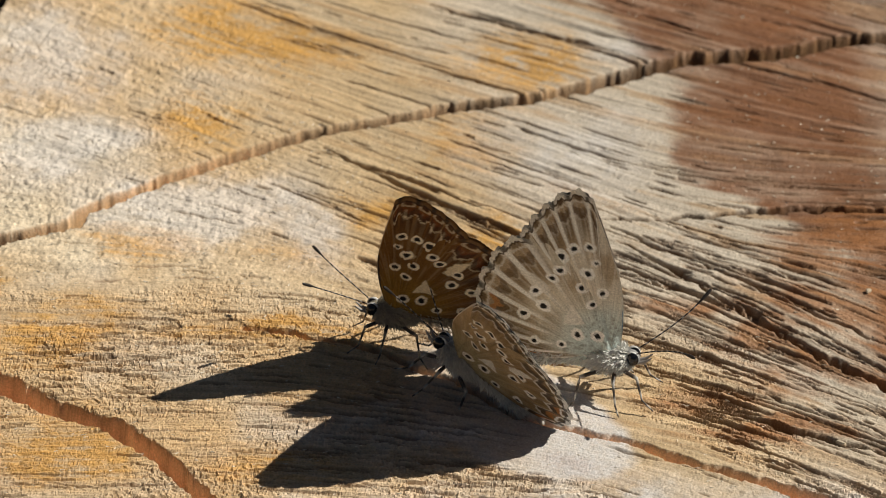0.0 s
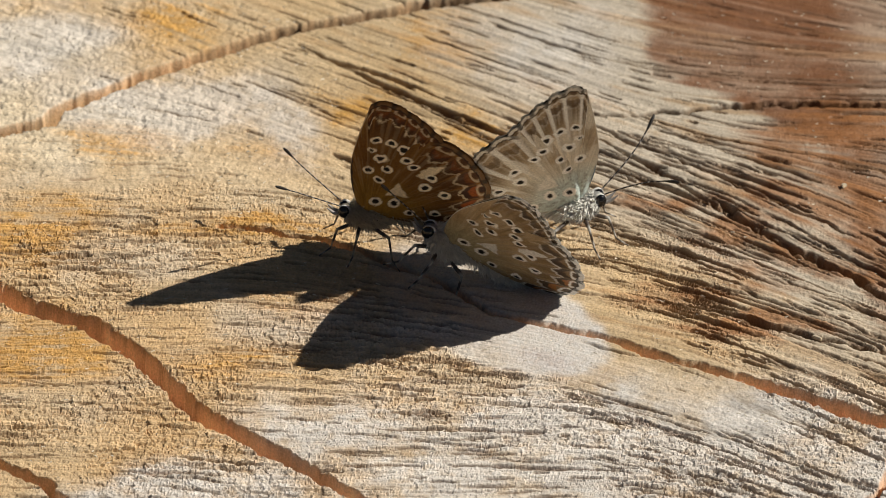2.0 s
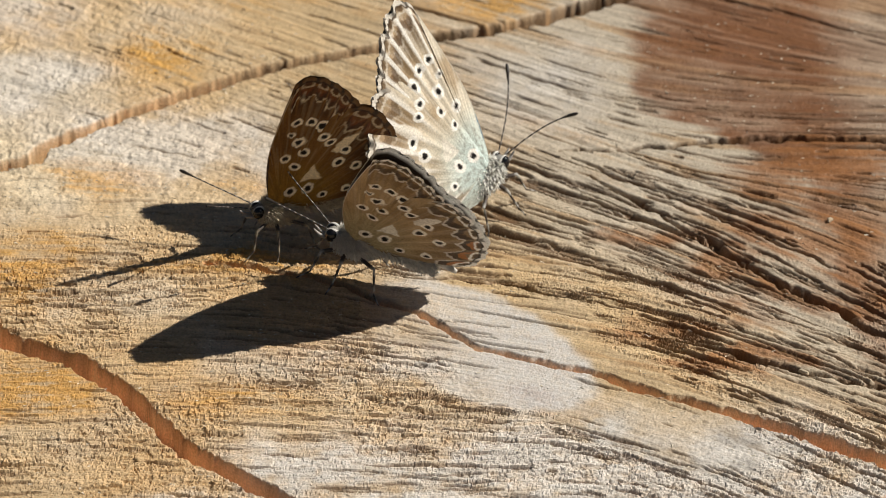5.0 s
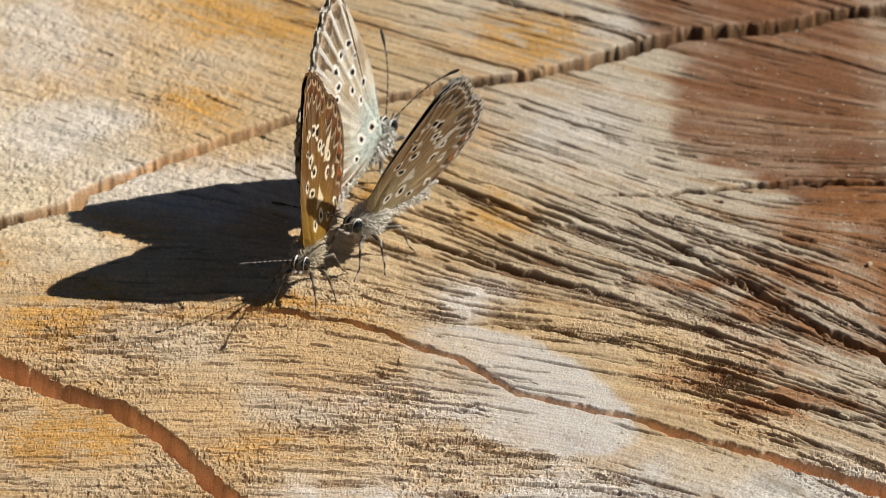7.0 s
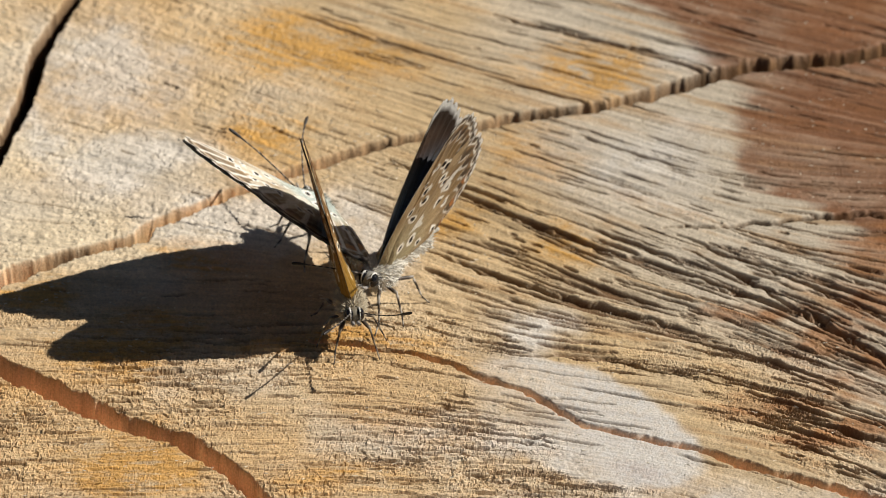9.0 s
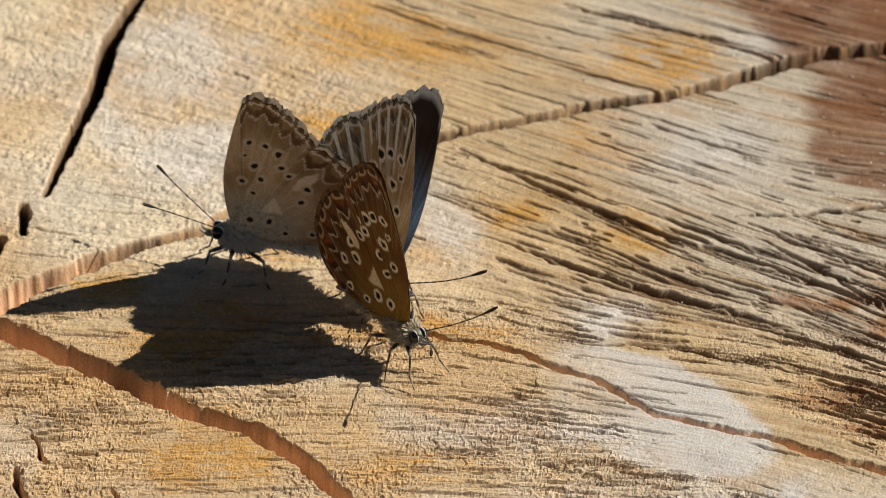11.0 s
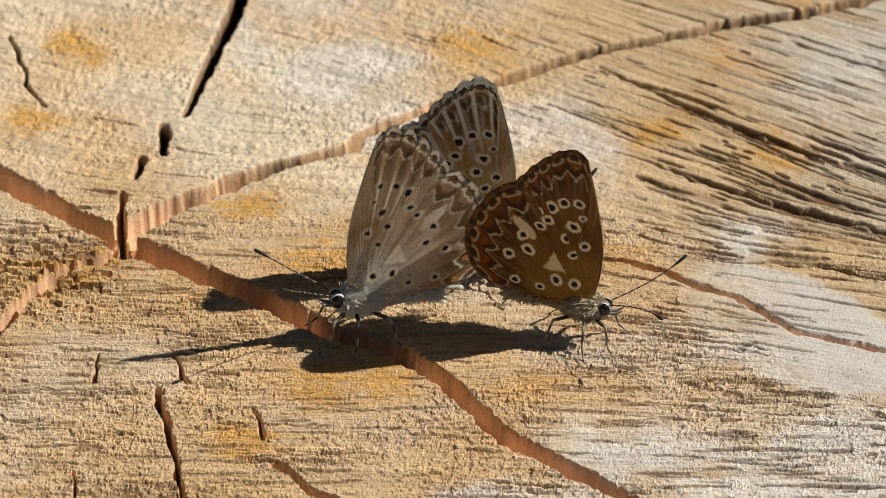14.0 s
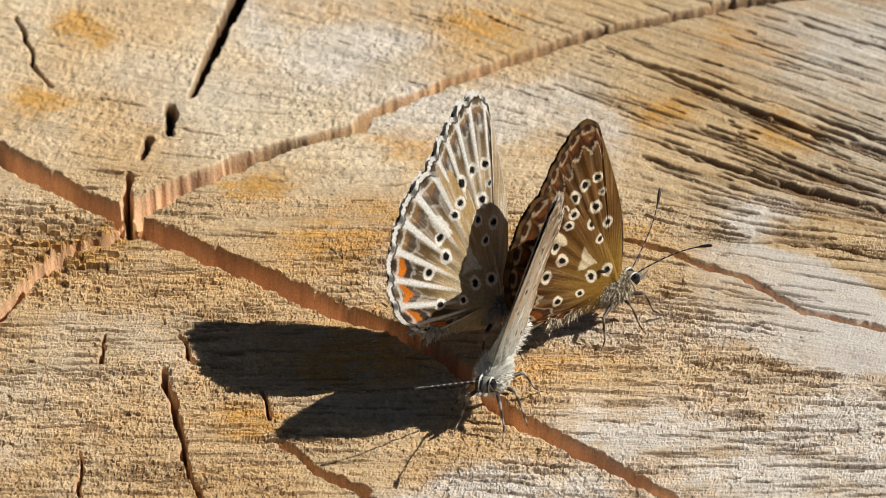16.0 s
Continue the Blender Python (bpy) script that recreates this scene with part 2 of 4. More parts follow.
def crack(points, depth=3.2, rough=0.34):
    """A split in the wood: points of x, y and width; it goes down to the given depth."""
    global HEIGHT, INSIDE, SPLIT
    pts = np.array(points, float)
    thin = depth < 1.5
    if thin:  # tapers to both ends
        at_ = np.linspace(0, 1, 2 * len(pts) + 5)
        own = np.r_[0, np.cumsum(np.hypot(*np.diff(pts[:, :2], axis=0).T))]
        pts = np.stack([np.interp(at_, own / own[-1], pts[:, q]) for q in range(3)], 1)
        pts[:, 2] *= 1.0 * np.sin(np.pi * np.clip(at_, 0.03, 0.97)) ** 0.6
    lo, hi = pts[:, :2].min(0) - 4, pts[:, :2].max(0) + 4
    i0, i1 = np.searchsorted(GX, [lo[0], hi[0]])
    j0, j1 = np.searchsorted(GY, [lo[1], hi[1]])
    if i1 <= i0 or j1 <= j0:
        return
    x, y = X[i0:i1, j0:j1], Y[i0:i1, j0:j1]
    best = np.full(x.shape, -1e9)
    wide = pts[:, 2].mean()
    jit = (rough if wide > 0.9 else 1.6 * rough) * (0.6 * fractal(x, y, 1.3, 200, 2) + 0.55 * value_noise(x, y, 0.45, 204) - 0.57) * 2
    sway = 0.3 if wide > 0.9 else 0.75
    x, y = x + sway * (fractal(x, y, 1.8, 230, 2) - 0.5), y + sway * (fractal(x, y, 1.8, 240, 2) - 0.5)
    for (ax, ay, aw), (bx, by, bw) in zip(pts[:-1], pts[1:]):
        d = np.array([bx - ax, by - ay])
        ll = d @ d
        t = np.clip(((x - ax) * d[0] + (y - ay) * d[1]) / ll, 0, 1)
        dist = np.hypot(x - ax - t * d[0], y - ay - t * d[1])
        w = aw + (bw - aw) * t
        best = np.maximum(best, w / 2 * (1 + 0.9 * jit) - dist)
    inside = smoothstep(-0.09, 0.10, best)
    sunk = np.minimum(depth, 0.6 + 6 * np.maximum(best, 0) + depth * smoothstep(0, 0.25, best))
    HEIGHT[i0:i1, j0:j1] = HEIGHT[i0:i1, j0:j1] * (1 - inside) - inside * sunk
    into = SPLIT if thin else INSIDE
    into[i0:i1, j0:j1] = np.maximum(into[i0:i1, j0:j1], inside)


# the splits that meet at the pith
crack([(-28.3, -2.5, 2.5), (-23.7, -5.3, 2.3), (-17.3, -9.8, 2.1), (-11.4, -14.2, 1.85), (-6.3, -16.7, 1.75), (-2.8, -20.3, 1.6), (0.3, -24.9, 1.6), (2.0, -27.6, 1.7), (5.3, -30.2, 1.6), (9.5, -33.5, 1.3), (13.7, -37.2, 1.0), (20, -43, 0.8)])
crack([(-48, 14, 2.7), (-39.3, 7.1, 2.45), (-34.4, 2.9, 2.1), (-31.6, 0.4, 2.0), (-28.3, -2.2, 2.2)])
crack([(-28.3, -1.7, 2.3), (-25.3, 1.9, 2.3), (-19.6, 6.0, 2.05), (-15.5, 8.4, 1.5), (-10.2, 10.5, 1.5), (-9.6, 12.3, 1.25), (-6.4, 14.7, 1.35), (-2.2, 17.5, 1.3), (3.4, 20.8, 1.4), (8.5, 23.9, 1.35), (15.6, 26.5, 1.25), (20.9, 28.6, 1.4), (27.6, 30.1, 1.4), (35.5, 33.8, 1.8), (40.9, 36.6, 1.9), (48.8, 37.8, 2.1), (54.3, 40.0, 1.8), (58.7, 40.8, 1.7), (66, 43, 1.6)])
crack([(-14, 54, 1.3), (-17.6, 44.7, 1.3), (-19.8, 37.6, 1.5), (-20.3, 31.6, 1.5), (-22.5, 22.3, 1.15), (-24.1, 15.3, 0.6)], 6)
crack([(-25.7, 13.8, 0.9), (-25.7, 9.7, 0.7)], 5)
crack([(-27.6, 9.2, 0.72), (-27.8, 6.4, 0.54)], 5)
crack([(-28.7, 4.1, 0.63), (-28.1, -4.4, 0.8)], 6)
crack([(-28.5, -3.2, 1.3), (-30.0, -4.7, 1.2), (-33.4, -6.4, 1.5), (-35.9, -10.3, 1.2), (-37.8, -14.7, 1.1), (-44, -24, 1.0)])
# the finer ones
crack([(x_, y_, 0.85 * w_) for x_, y_, w_ in ((3.5, -3.2, 0.55), (7.5, -4.0, 0.65), (11.1, -4.9, 0.7), (15.5, -7.0, 0.8), (18.2, -8.9, 0.8), (20.4, -9.8, 0.73), (22.9, -12.5, 0.75), (24.8, -14.6, 0.8), (28.5, -15.6, 1.0), (33.3, -17.2, 1.0), (37.9, -19.8, 1.05), (43.8, -22.4, 1.25), (48.0, -24.1, 1.45), (52.2, -26.4, 1.45), (55.0, -27.8, 1.5), (66, -34, 1.4))], 1.7, 0.25)
crack([(-24.8, -21.6, 0.53), (-24.1, -24.8, 0.62), (-23.3, -29.0, 0.62), (-22.7, -32.4, 0.53), (-22.0, -35.1, 0.44), (-20, -42, 0.4)], 4)
crack([(-15.3, -30.7, 0.6), (-12.5, -34.0, 0.8), (-9.7, -36.0, 0.9), (-8.4, -37.8, 0.95), (-6.3, -39.5, 0.95), (-1, -46, 0.9)], 4)
crack([(-29.7, -17.3, 0.27), (-29.5, -20.5, 0.36)], 2)
crack([(-23.8, -17.0, 0.25), (-22.4, -20.5, 0.42)], 2)
crack([(-17.3, -24.1, 0.22), (-16.5, -27.6, 0.31)], 2)
crack([(-30.6, -32.0, 0.27), (-30.3, -37.1, 0.36)], 2)
crack([(-39.2, 26.9, 0.22), (-37.4, 20.2, 0.34), (-35.7, 16.5, 0.17)], 2)
crack([(17.4, -4.5, 0.3), (21.4, -5.1, 0.36), (25.4, -5.4, 0.45), (29.4, -6.7, 0.55), (33.8, -8.0, 0.35)], 1.2, 0.2)
crack([(32.6, 12.8, 0.5), (37.2, 12.8, 0.6), (43.8, 13.8, 0.65), (48.5, 14.6, 1.0), (56.3, 14.5, 1.0), (66, 14, 0.9)], 1.4)
crack([(34.0, 5.4, 0.5), (38.0, 3.0, 0.65), (41.7, 1.4, 0.7), (44.2, -0.5, 0.8), (47.2, -3.5, 0.9), (54.2, -10.0, 0.9), (62, -17, 0.8)], 1.4)
crack([(35.4, -11.7, 0.3), (43.3, -14.0, 0.45), (49.7, -16.9, 0.6), (53.5, -18.1, 0.7), (66, -22, 0.6)], 1.2)
crack([(48, -41, 0.7), (50.7, -38.4, 0.75), (53.0, -36.0, 0.8), (54.4, -33.8, 0.85), (57, -30, 0.5)], 2.5)
crack([(9.5, 21.6, 0.25), (15.5, 18.5, 0.45), (22.9, 14.1, 0.3)], 0.9)
crack([(33.4, 11.7, 0.35), (41.0, 6.4, 0.45), (49.7, -0.4, 0.36), (54.7, -4.0, 0.25)], 1.0)
crack([(19.3, 44.2, 0.43), (26.1, 41.4, 0.55), (35.7, 37.6, 0.5)], 1.0)
crack([(34.7, 9.3, 0.27), (41.6, 2.1, 0.45), (47.3, -2.0, 0.31)], 0.9)
crack([(10.0, 22.0, 0.24), (18.2, 15.4, 0.45), (27.2, 9.4, 0.5), (32.4, 5.8, 0.32)], 0.9)
crack([(10.7, 10.2, 0.27), (20.1, 4.7, 0.45), (32.0, -0.8, 0.4)], 0.9)

# stains: place, reach and strength of each patch
ORANGE = ((5, 39, 7.2, 4.6, 0.8), (-2, 26, 4.2, 3.6, 0.9), (23, 23, 3.2, 3.5, 0.7), (-5, 9, 3.6, 1.9, 0.7), (7, 6, 2.7, 1.5, 0.6), (-13, -5, 5.9, 3.8, 0.9), (-11, -20, 5.4, 3.8, 0.9), (-32, 24, 2.3, 3.1, 0.8), (15, 14, 3.2, 2.7, 0.7), (25, 9, 3.2, 2.7, 0.8), (-20, 2, 2.7, 1.9, 0.8), (-31, -6, 5.9, 3.1, 1.0), (-20, -28, 3.2, 2.3, 0.8), (-37, 13, 3.6, 2.3, 0.7), (5, -5, 9.0, 1.9, 0.8), (12, -14, 5.8, 2.6, 0.4), (6, -22, 6, 3, 0.45), (26, 36, 5.4, 3.8, 0.7))
BROWN = ((51, 1, 7, 5, 0.8), (46, -2, 5, 2.2, 0.9), (52, -7, 8, 3, 0.7), (43, -11, 8, 2, 0.55), (46, -16, 7.7, 1.2, 0.8), (53, 11, 5.4, 3.8, 0.9), (28, -21.5, 3.2, 1.6, 0.45), (40, 0.6, 4, 1.2, 0.6))
GREY = ((28, -29, 14, 6, 0.75), (22, -35, 14, 5, 0.8), (42, -36, 10, 6, 0.8), (-14, 36, 6, 7, 0.9), (-12, 23, 6, 4.5, 1.0), (-1, 14, 7, 5, 1.0), (9, 9, 4.1, 4.6, 0.8), (30, 21, 8.6, 6.2, 0.6), (18, -17, 13.6, 5.4, 0.4), (37, -33, 13.6, 6.9, 0.95), (47, -27, 9, 5, 0.8), (2, -38, 9, 4, 0.8), (14, -31, 9, 4.5, 0.8), (54, -36, 6, 6, 1.2), (-18, 26, 3.6, 3.1, 0.7), (4, 13, 5.0, 4.6, 0.6), (19, -2, 3.6, 2.7, 0.6), (35, 39, 4.1, 3.1, 0.6))


def patches(spots):
    wx, wy = X + 5 * (fractal(X, Y, 7, 300) - 0.5) * 2, Y + 4 * (fractal(X, Y, 7, 310) - 0.5) * 2
    s = np.zeros_like(X)
    for px, py, rx, ry, k in spots:
        s = np.maximum(s, k * np.exp(-(((wx - px) / rx) ** 2 + ((wy - py) / ry) ** 2)))
    return s


def lerp(a, color, k):
    return a + (np.array(color, float) - a) * k[..., None]


TINT = np.empty((*X.shape, 3))
TINT[:] = (0.60, 0.455, 0.285)
TINT = lerp(TINT, (0.70, 0.585, 0.42), 0.9 * NORTHWEST * smoothstep(0.3, 0.6, fractal(X, Y, 9, 405)))
TINT = lerp(TINT, (0.56, 0.345, 0.14), np.clip(1.3 * fractal(X, Y, 10, 400) - 0.38, 0, 1) * (0.6 + 0.4 * WEST))
TINT = lerp(TINT, (0.58, 0.52, 0.44), smoothstep(0.45, 0.75, fractal(X, Y, 8, 420)) * 0.45)
_far = smoothstep(20, 33, X + 0.25 * Y - 4 + 6 * (fractal(X, Y, 12, 437) - 0.5) - 10 * smoothstep(2, -12, Y))
TINT = lerp(TINT, (0.565, 0.41, 0.225), EAST * 0.6 * (1 - _far))
TINT = lerp(TINT, (0.56, 0.49, 0.395), EAST * 0.85 * _far)
TINT = lerp(TINT, (0.43, 0.26, 0.115), EAST * 0.6 * smoothstep(0.2, 1.6, WIDE + 0.8 * LONG + 3 * (fractal(X, Y, 6, 431) - 0.5)))
_blot = (0.45 + 0.7 * fractal(X, Y, 2.6, 440) + 0.05 * MID + 0.06 * LONG + 0.35 * (value_noise(X, Y, 0.5, 445) - 0.5) + 0.5 * (fractal(X, Y, 1.2, 447, 2) - 0.5)).clip(0, 1.6)
_brush = (_blot + 0.16 * MID + 0.12 * FINE).clip(0, 1.8)
TINT = lerp(TINT, (0.56, 0.30, 0.068), np.clip(patches(ORANGE) * (_brush + 0.5 * (B2 - 0.5)) * 1.75 - 0.08, 0, 0.88))
TINT = lerp(TINT, (0.655, 0.625, 0.59), np.clip(1.9 * patches(GREY) * _blot - 0.12, 0, 0.9) * (1 - 0.35 * smoothstep(0, 10, Y)))
# the brown stain to the north-east, with a crisp edge, and rusty streaks south of it
_edge = np.interp(Y, (-40, 9, 13, 15.3, 17.7, 22.7, 33.7, 38.0, 46.9), (60, 52, 47, 44.5, 41.2, 39.6, 39.4, 36.3, 31.4))
_stain = smoothstep(-1.3, 1.7, X - _edge + 5 * (fractal(X, Y, 5, 433) - 0.5) + 0.5 * LONG) * (0.72 + 0.5 * (fractal(X, Y, 7, 435) - 0.5)) * (1 - 0.5 * smoothstep(52, 60, X))
_rust = np.clip(1.7 * patches(BROWN) * (0.5 + 0.5 * _blot + 0.3 * LONG) - 0.15, 0, 0.8)
TINT = lerp(TINT, (0.20, 0.076, 0.026), np.clip(_stain * (1.25 - 0.08 * MID - 0.08 * LONG), 0, 0.95))
TINT = lerp(TINT, (0.29, 0.118, 0.036), _rust)
TINT *= (0.99 + 0.05 * SHORT * WEST + 0.055 * FINE + 0.07 * MID + 0.05 * LONG * EAST)[..., None].clip(0.5, 1.5)
# darker grey mottling in the south-east
_grey_mottle = smoothstep(0.55, 0.8, fractal(X + 0.6 * Y, Y * 0.8 - 0.5 * X, 3.5, 688)) * smoothstep(6, 0, np.hypot((X - 45) / 1.6, Y + 27))
TINT = lerp(TINT, (0.20, 0.18, 0.16), 0.5 * _grey_mottle)
# Random tone, then relief shade painted in: low blocks darker, high ones paler.
TINT *= (1 + 0.16 * (value_noise(X, Y, 0.3, 690) - 0.5) + 0.24 * TORN * (B1 - 0.5) + 0.12 * TORN * (B3 - 0.5))[..., None]
# Block edges and low blocks are browned too, as shade between them.
TINT = lerp(TINT, (0.46, 0.27, 0.105), TORN * (0.12 * E1 + 0.45 * (1 - B2) * fractal(X, Y, 3, 692, 2)))
# Pale lips beside the checks: sunlit edges painted into the colour.
TINT = lerp(TINT, (0.70, 0.58, 0.41), 0.32 * LIP * (1 - 0.8 * _stain) * smoothstep(0.3, 0.7, fractal(X, Y, 0.9, 655, 2)))
# Checks are shallow; the shade of deeper ones is painted in dark brown.
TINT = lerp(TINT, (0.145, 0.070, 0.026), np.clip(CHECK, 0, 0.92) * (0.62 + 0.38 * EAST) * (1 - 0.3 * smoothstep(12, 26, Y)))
# Thin splits: the shade within them is painted on as dark brown.
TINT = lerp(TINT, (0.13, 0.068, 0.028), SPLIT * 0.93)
TINT = lerp(TINT, (0.68, 0.672, 0.668), 0.82 * _lens * (1 - 0.5 * CHECK) * (0.85 + 0.3 * (value_noise(X, Y, 0.3, 684) - 0.5)))
# the walls of the wide splits: upright fibres as painted flutes, orange south-west, browner north-east, near-black
# north-west
_flute = value_noise(X + 0.35 * Y, Y * 0.15, 0.42, 460) * 0.7 + value_noise(X + 0.3 * Y, Y * 0.15, 1.1, 463) * 0.5
_north = smoothstep(1, 9, Y + 0.35 * X + 6)
_fibre = 0.93 + (0.35 + 0.22 * _north) * (_flute - 0.6) * 1.6 - 0.22 * smoothstep(0.68, 0.8, value_noise(X, Y * 0.3, 1.5, 465))
# browner wall colour towards the north-east
_brown_wall = (0.55 + 0.45 * smoothstep(20, 44, X)) * smoothstep(-6, 8, X) * smoothstep(14, 24, Y)
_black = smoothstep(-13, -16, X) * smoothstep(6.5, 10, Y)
# Orange set over-bright to offset the weak light inside the splits.
TINT = lerp(TINT, (0.90, 0.57, 0.35), INSIDE * (1 - 0.85 * _brown_wall))
TINT = lerp(TINT, (0.66, 0.43, 0.22), INSIDE * _north * (1 - _brown_wall))
TINT = lerp(TINT, (0.25, 0.138, 0.06), INSIDE * _brown_wall) * np.where(INSIDE > 0.3, _fibre.clip(0.2, 1.3), 1)[..., None]
# Near-black painted in as the deep shade of the north-west splits.
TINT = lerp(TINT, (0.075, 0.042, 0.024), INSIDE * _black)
TINT = (TINT * np.array((0.91, 0.915, 0.915)) * (1 + 0.09 * NORTHWEST * smoothstep(-5, 15, Y) + 0.07 * TORN)[..., None]).clip(0.01, 0.85)

edge = np.minimum.reduce([X - GX[0], GX[-1] - X, Y - GY[0], GY[-1] - Y])
HEIGHT *= smoothstep(0, 1.0, edge)
verts = np.stack([X, Y, HEIGHT], -1).reshape(-1, 3) * MM
faces = sheet(len(GX), len(GY))
stump = new("tree_stump")
tagged(stump, "sawn tree stump, weathered grey and orange end grain, cracked", "tree stump")
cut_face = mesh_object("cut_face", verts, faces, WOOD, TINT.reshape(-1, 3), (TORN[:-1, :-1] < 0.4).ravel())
under(cut_face, stump, "cracked sawn end grain with orange and brown stains")

# the rest of the cut face out to the bark, and the bark below
n, m = len(GX), len(GY)
ring = np.r_[np.arange(n) * m, (n - 1) * m + np.arange(1, m), (np.arange(n - 2, -1, -1)) * m + m - 1, np.arange(m - 2, 0, -1)]
inner = verts[ring][::8]
centre = np.array([0.03, 0.02, 0])
rows = [inner]
way = inner - centre
ang = np.arctan2(way[:, 1], way[:, 0])
rim = np.stack([centre[0] + (0.19 + 0.006 * np.sin(5 * ang) + 0.004 * np.sin(11 * ang)) * np.cos(ang), centre[1] + (0.19 + 0.006 * np.sin(5 * ang) + 0.004 * np.sin(11 * ang)) * np.sin(ang), 0 * ang], -1)
for k in np.linspace(0, 1, 24)[1:]:
    row = inner * (1 - k) + rim * k
    row[:, 2] = 0.0006 * (fractal(row[:, 0] * 1000, row[:, 1] * 1000, 4, 500) - 0.5) * min(1, 4 * k)
    rows.append(row)
rv = np.concatenate(rows)
rim_tint = np.array([(0.44, 0.33, 0.21)]) * (0.75 + 0.5 * fractal(rv[:, 0] * 1000, rv[:, 1] * 1000, 9, 510))[:, None]
under(mesh_object("outer_wood", rv, sheet(24, len(inner), True)[:, ::-1], WOOD, rim_tint), stump)
side = []
for z in np.linspace(0.002, -0.33, 16):
    row = rim.copy()
    k = 1.03 + 0.03 * np.sin(9 * ang + 3 * z * 10) + 0.12 * (z / -0.33) ** 3
    row[:, :2] = centre[:2] + (rim[:, :2] - centre[:2]) * k[:, None]
    row[:, 2] = z
    side.append(row)
top_lip = rim.copy()
side.insert(0, top_lip)
under(mesh_object("bark", np.concatenate(side), sheet(17, len(inner), True)[:, ::-1], BARK), stump, "rough dark brown bark")

g = 200.0
q = np.linspace(-1, 1, 41)
gx, gy = np.meshgrid(np.sign(q) * np.abs(q) ** 3 * g, np.sign(q) * np.abs(q) ** 3 * g, indexing="ij")
ground = mesh_object("ground", np.stack([gx, gy, np.full_like(gx, -0.325)], -1).reshape(-1, 3), sheet(41, 41), EARTH)
tagged(ground, "dry earth and short grass round the stump", "ground", kind="structure")


# small pale splinters and saw crumbs on the cut face; denser north-west, where they stand in for glints
def splinters(count, seed):
    rs = np.random.RandomState(seed)
    x, y = rs.uniform(-43, 63, count), rs.uniform(-42, 49, count)
    i, j = ((x - GX[0]) / STEP).astype(int), ((y - GY[0]) / STEP).astype(int)
    keep = (INSIDE[i, j] < 0.05) & (rs.rand(count) < 0.3 + 0.7 * NORTHWEST[i, j])
    x, y, i, j = x[keep], y[keep], i[keep], j[keep]
    n_ = len(x)
    a = ANGLE[i, j] + rs.randn(n_) * 0.5
    ll, ww, hh = rs.uniform(0.05, 0.20, n_), rs.uniform(0.03, 0.075, n_), rs.uniform(0.03, 0.08, n_)
    tilt = rs.uniform(-0.1, 0.2, n_)
    c = np.stack([x, y, HEIGHT[i, j] + hh * 0.35], 1)
    f = np.stack([np.cos(a) * np.cos(tilt), np.sin(a) * np.cos(tilt), np.sin(tilt)], 1) * ll[:, None]
    w = np.stack([-np.sin(a), np.cos(a), 0 * a], 1) * ww[:, None]
    h = np.stack([0 * a, 0 * a, hh], 1)
    v = np.stack([c - f - w, c - f + w, c + f + w * 0.3, c + f - w * 0.3, c - f + h * 0.8, c + f + h * 0.6], 1).reshape(-1, 3) * MM
    k = np.arange(n_)[:, None, None] * 6
    q = (np.array([[0, 3, 5, 4], [1, 4, 5, 2], [0, 4, 1, 1], [2, 5, 3, 3]])[None] + k)
    quads = q[:, :2].reshape(-1, 4)
    t = np.array([(0.72, 0.65, 0.52)]) * rs.uniform(0.7, 1.2, (n_, 1))
    ob = mesh_object("splinter_glints", v, quads, WOOD, np.repeat(t, 6, 0).clip(0, 0.85), False)
    return tagged(ob, "tiny pale wood splinters on the sawn face, many standing in for glints", "wood splinters", kind="stuff")


splinters(9000, 21)


def chip(x, y, length, width, turn, label):
    """A loose, bevelled flake of wood lying on the cut face."""
    bm = bmesh.new()
    bmesh.ops.create_cube(bm, size=1)
    for v in bm.verts:
        v.co.x *= length * MM * (0.7 if v.co.y > 0 else 1)
        v.co.y *= width * MM * (0.6 if v.co.x > 0 else 1)
        v.co.z *= 0.3 * MM
    bmesh.ops.bevel(bm, geom=bm.edges[:], offset=0.07 * MM, segments=2, affect="EDGES")
    me = bpy.data.meshes.new("wood_chip")
    bm.to_mesh(me)
    bm.free()
    me.materials.append(CHIP)
    ob = new("wood_chip", me)
    i, j = int((x - GX[0]) / STEP), int((y - GY[0]) / STEP)
    ob.matrix_basis = pose(x * MM, y * MM, (HEIGHT[i - 4 : i + 5, j - 4 : j + 5].max() + 0.02) * MM, 6, -12, turn)
    return tagged(ob, label, "wood chip", "loose wood chips")


chip(53.9, 2.9, 0.5, 0.45, 20, "small white wood chip on grey sawn wood")
chip(50.1, -17.1, 1.1, 0.4, -50, "pale sliver of wood beside a crack")
chip(45.3, 37.0, 0.7, 0.6, 10, "bright flake of wood lying in the crack's edge")


# ---- butterflies (millimetres in their own space: head along x, wings up along z) ----
def curve_through(points, n):
    """An even row of points along a smooth open curve through the given ones."""
    p = np.array(points, float)
    p = np.vstack([2 * p[0] - p[1], p, 2 * p[-1] - p[-2]])
    out = []
    for a, b, c, d in zip(p[:-3], p[1:-2], p[2:-1], p[3:]):
        t = np.linspace(0, 1, 24, endpoint=False)[:, None]
        out.append(0.5 * (2 * b + (c - a) * t + (2 * a - 5 * b + 4 * c - d) * t**2 + (3 * b - a - 3 * c + d) * t**3))
    out = np.vstack([*out, p[-2:-1]])
    s = np.r_[0, np.cumsum(np.linalg.norm(np.diff(out, axis=0), axis=1))]
    e = np.linspace(0, s[-1], n)
    return np.stack([np.interp(e, s, out[:, 0]), np.interp(e, s, out[:, 1])], 1), e


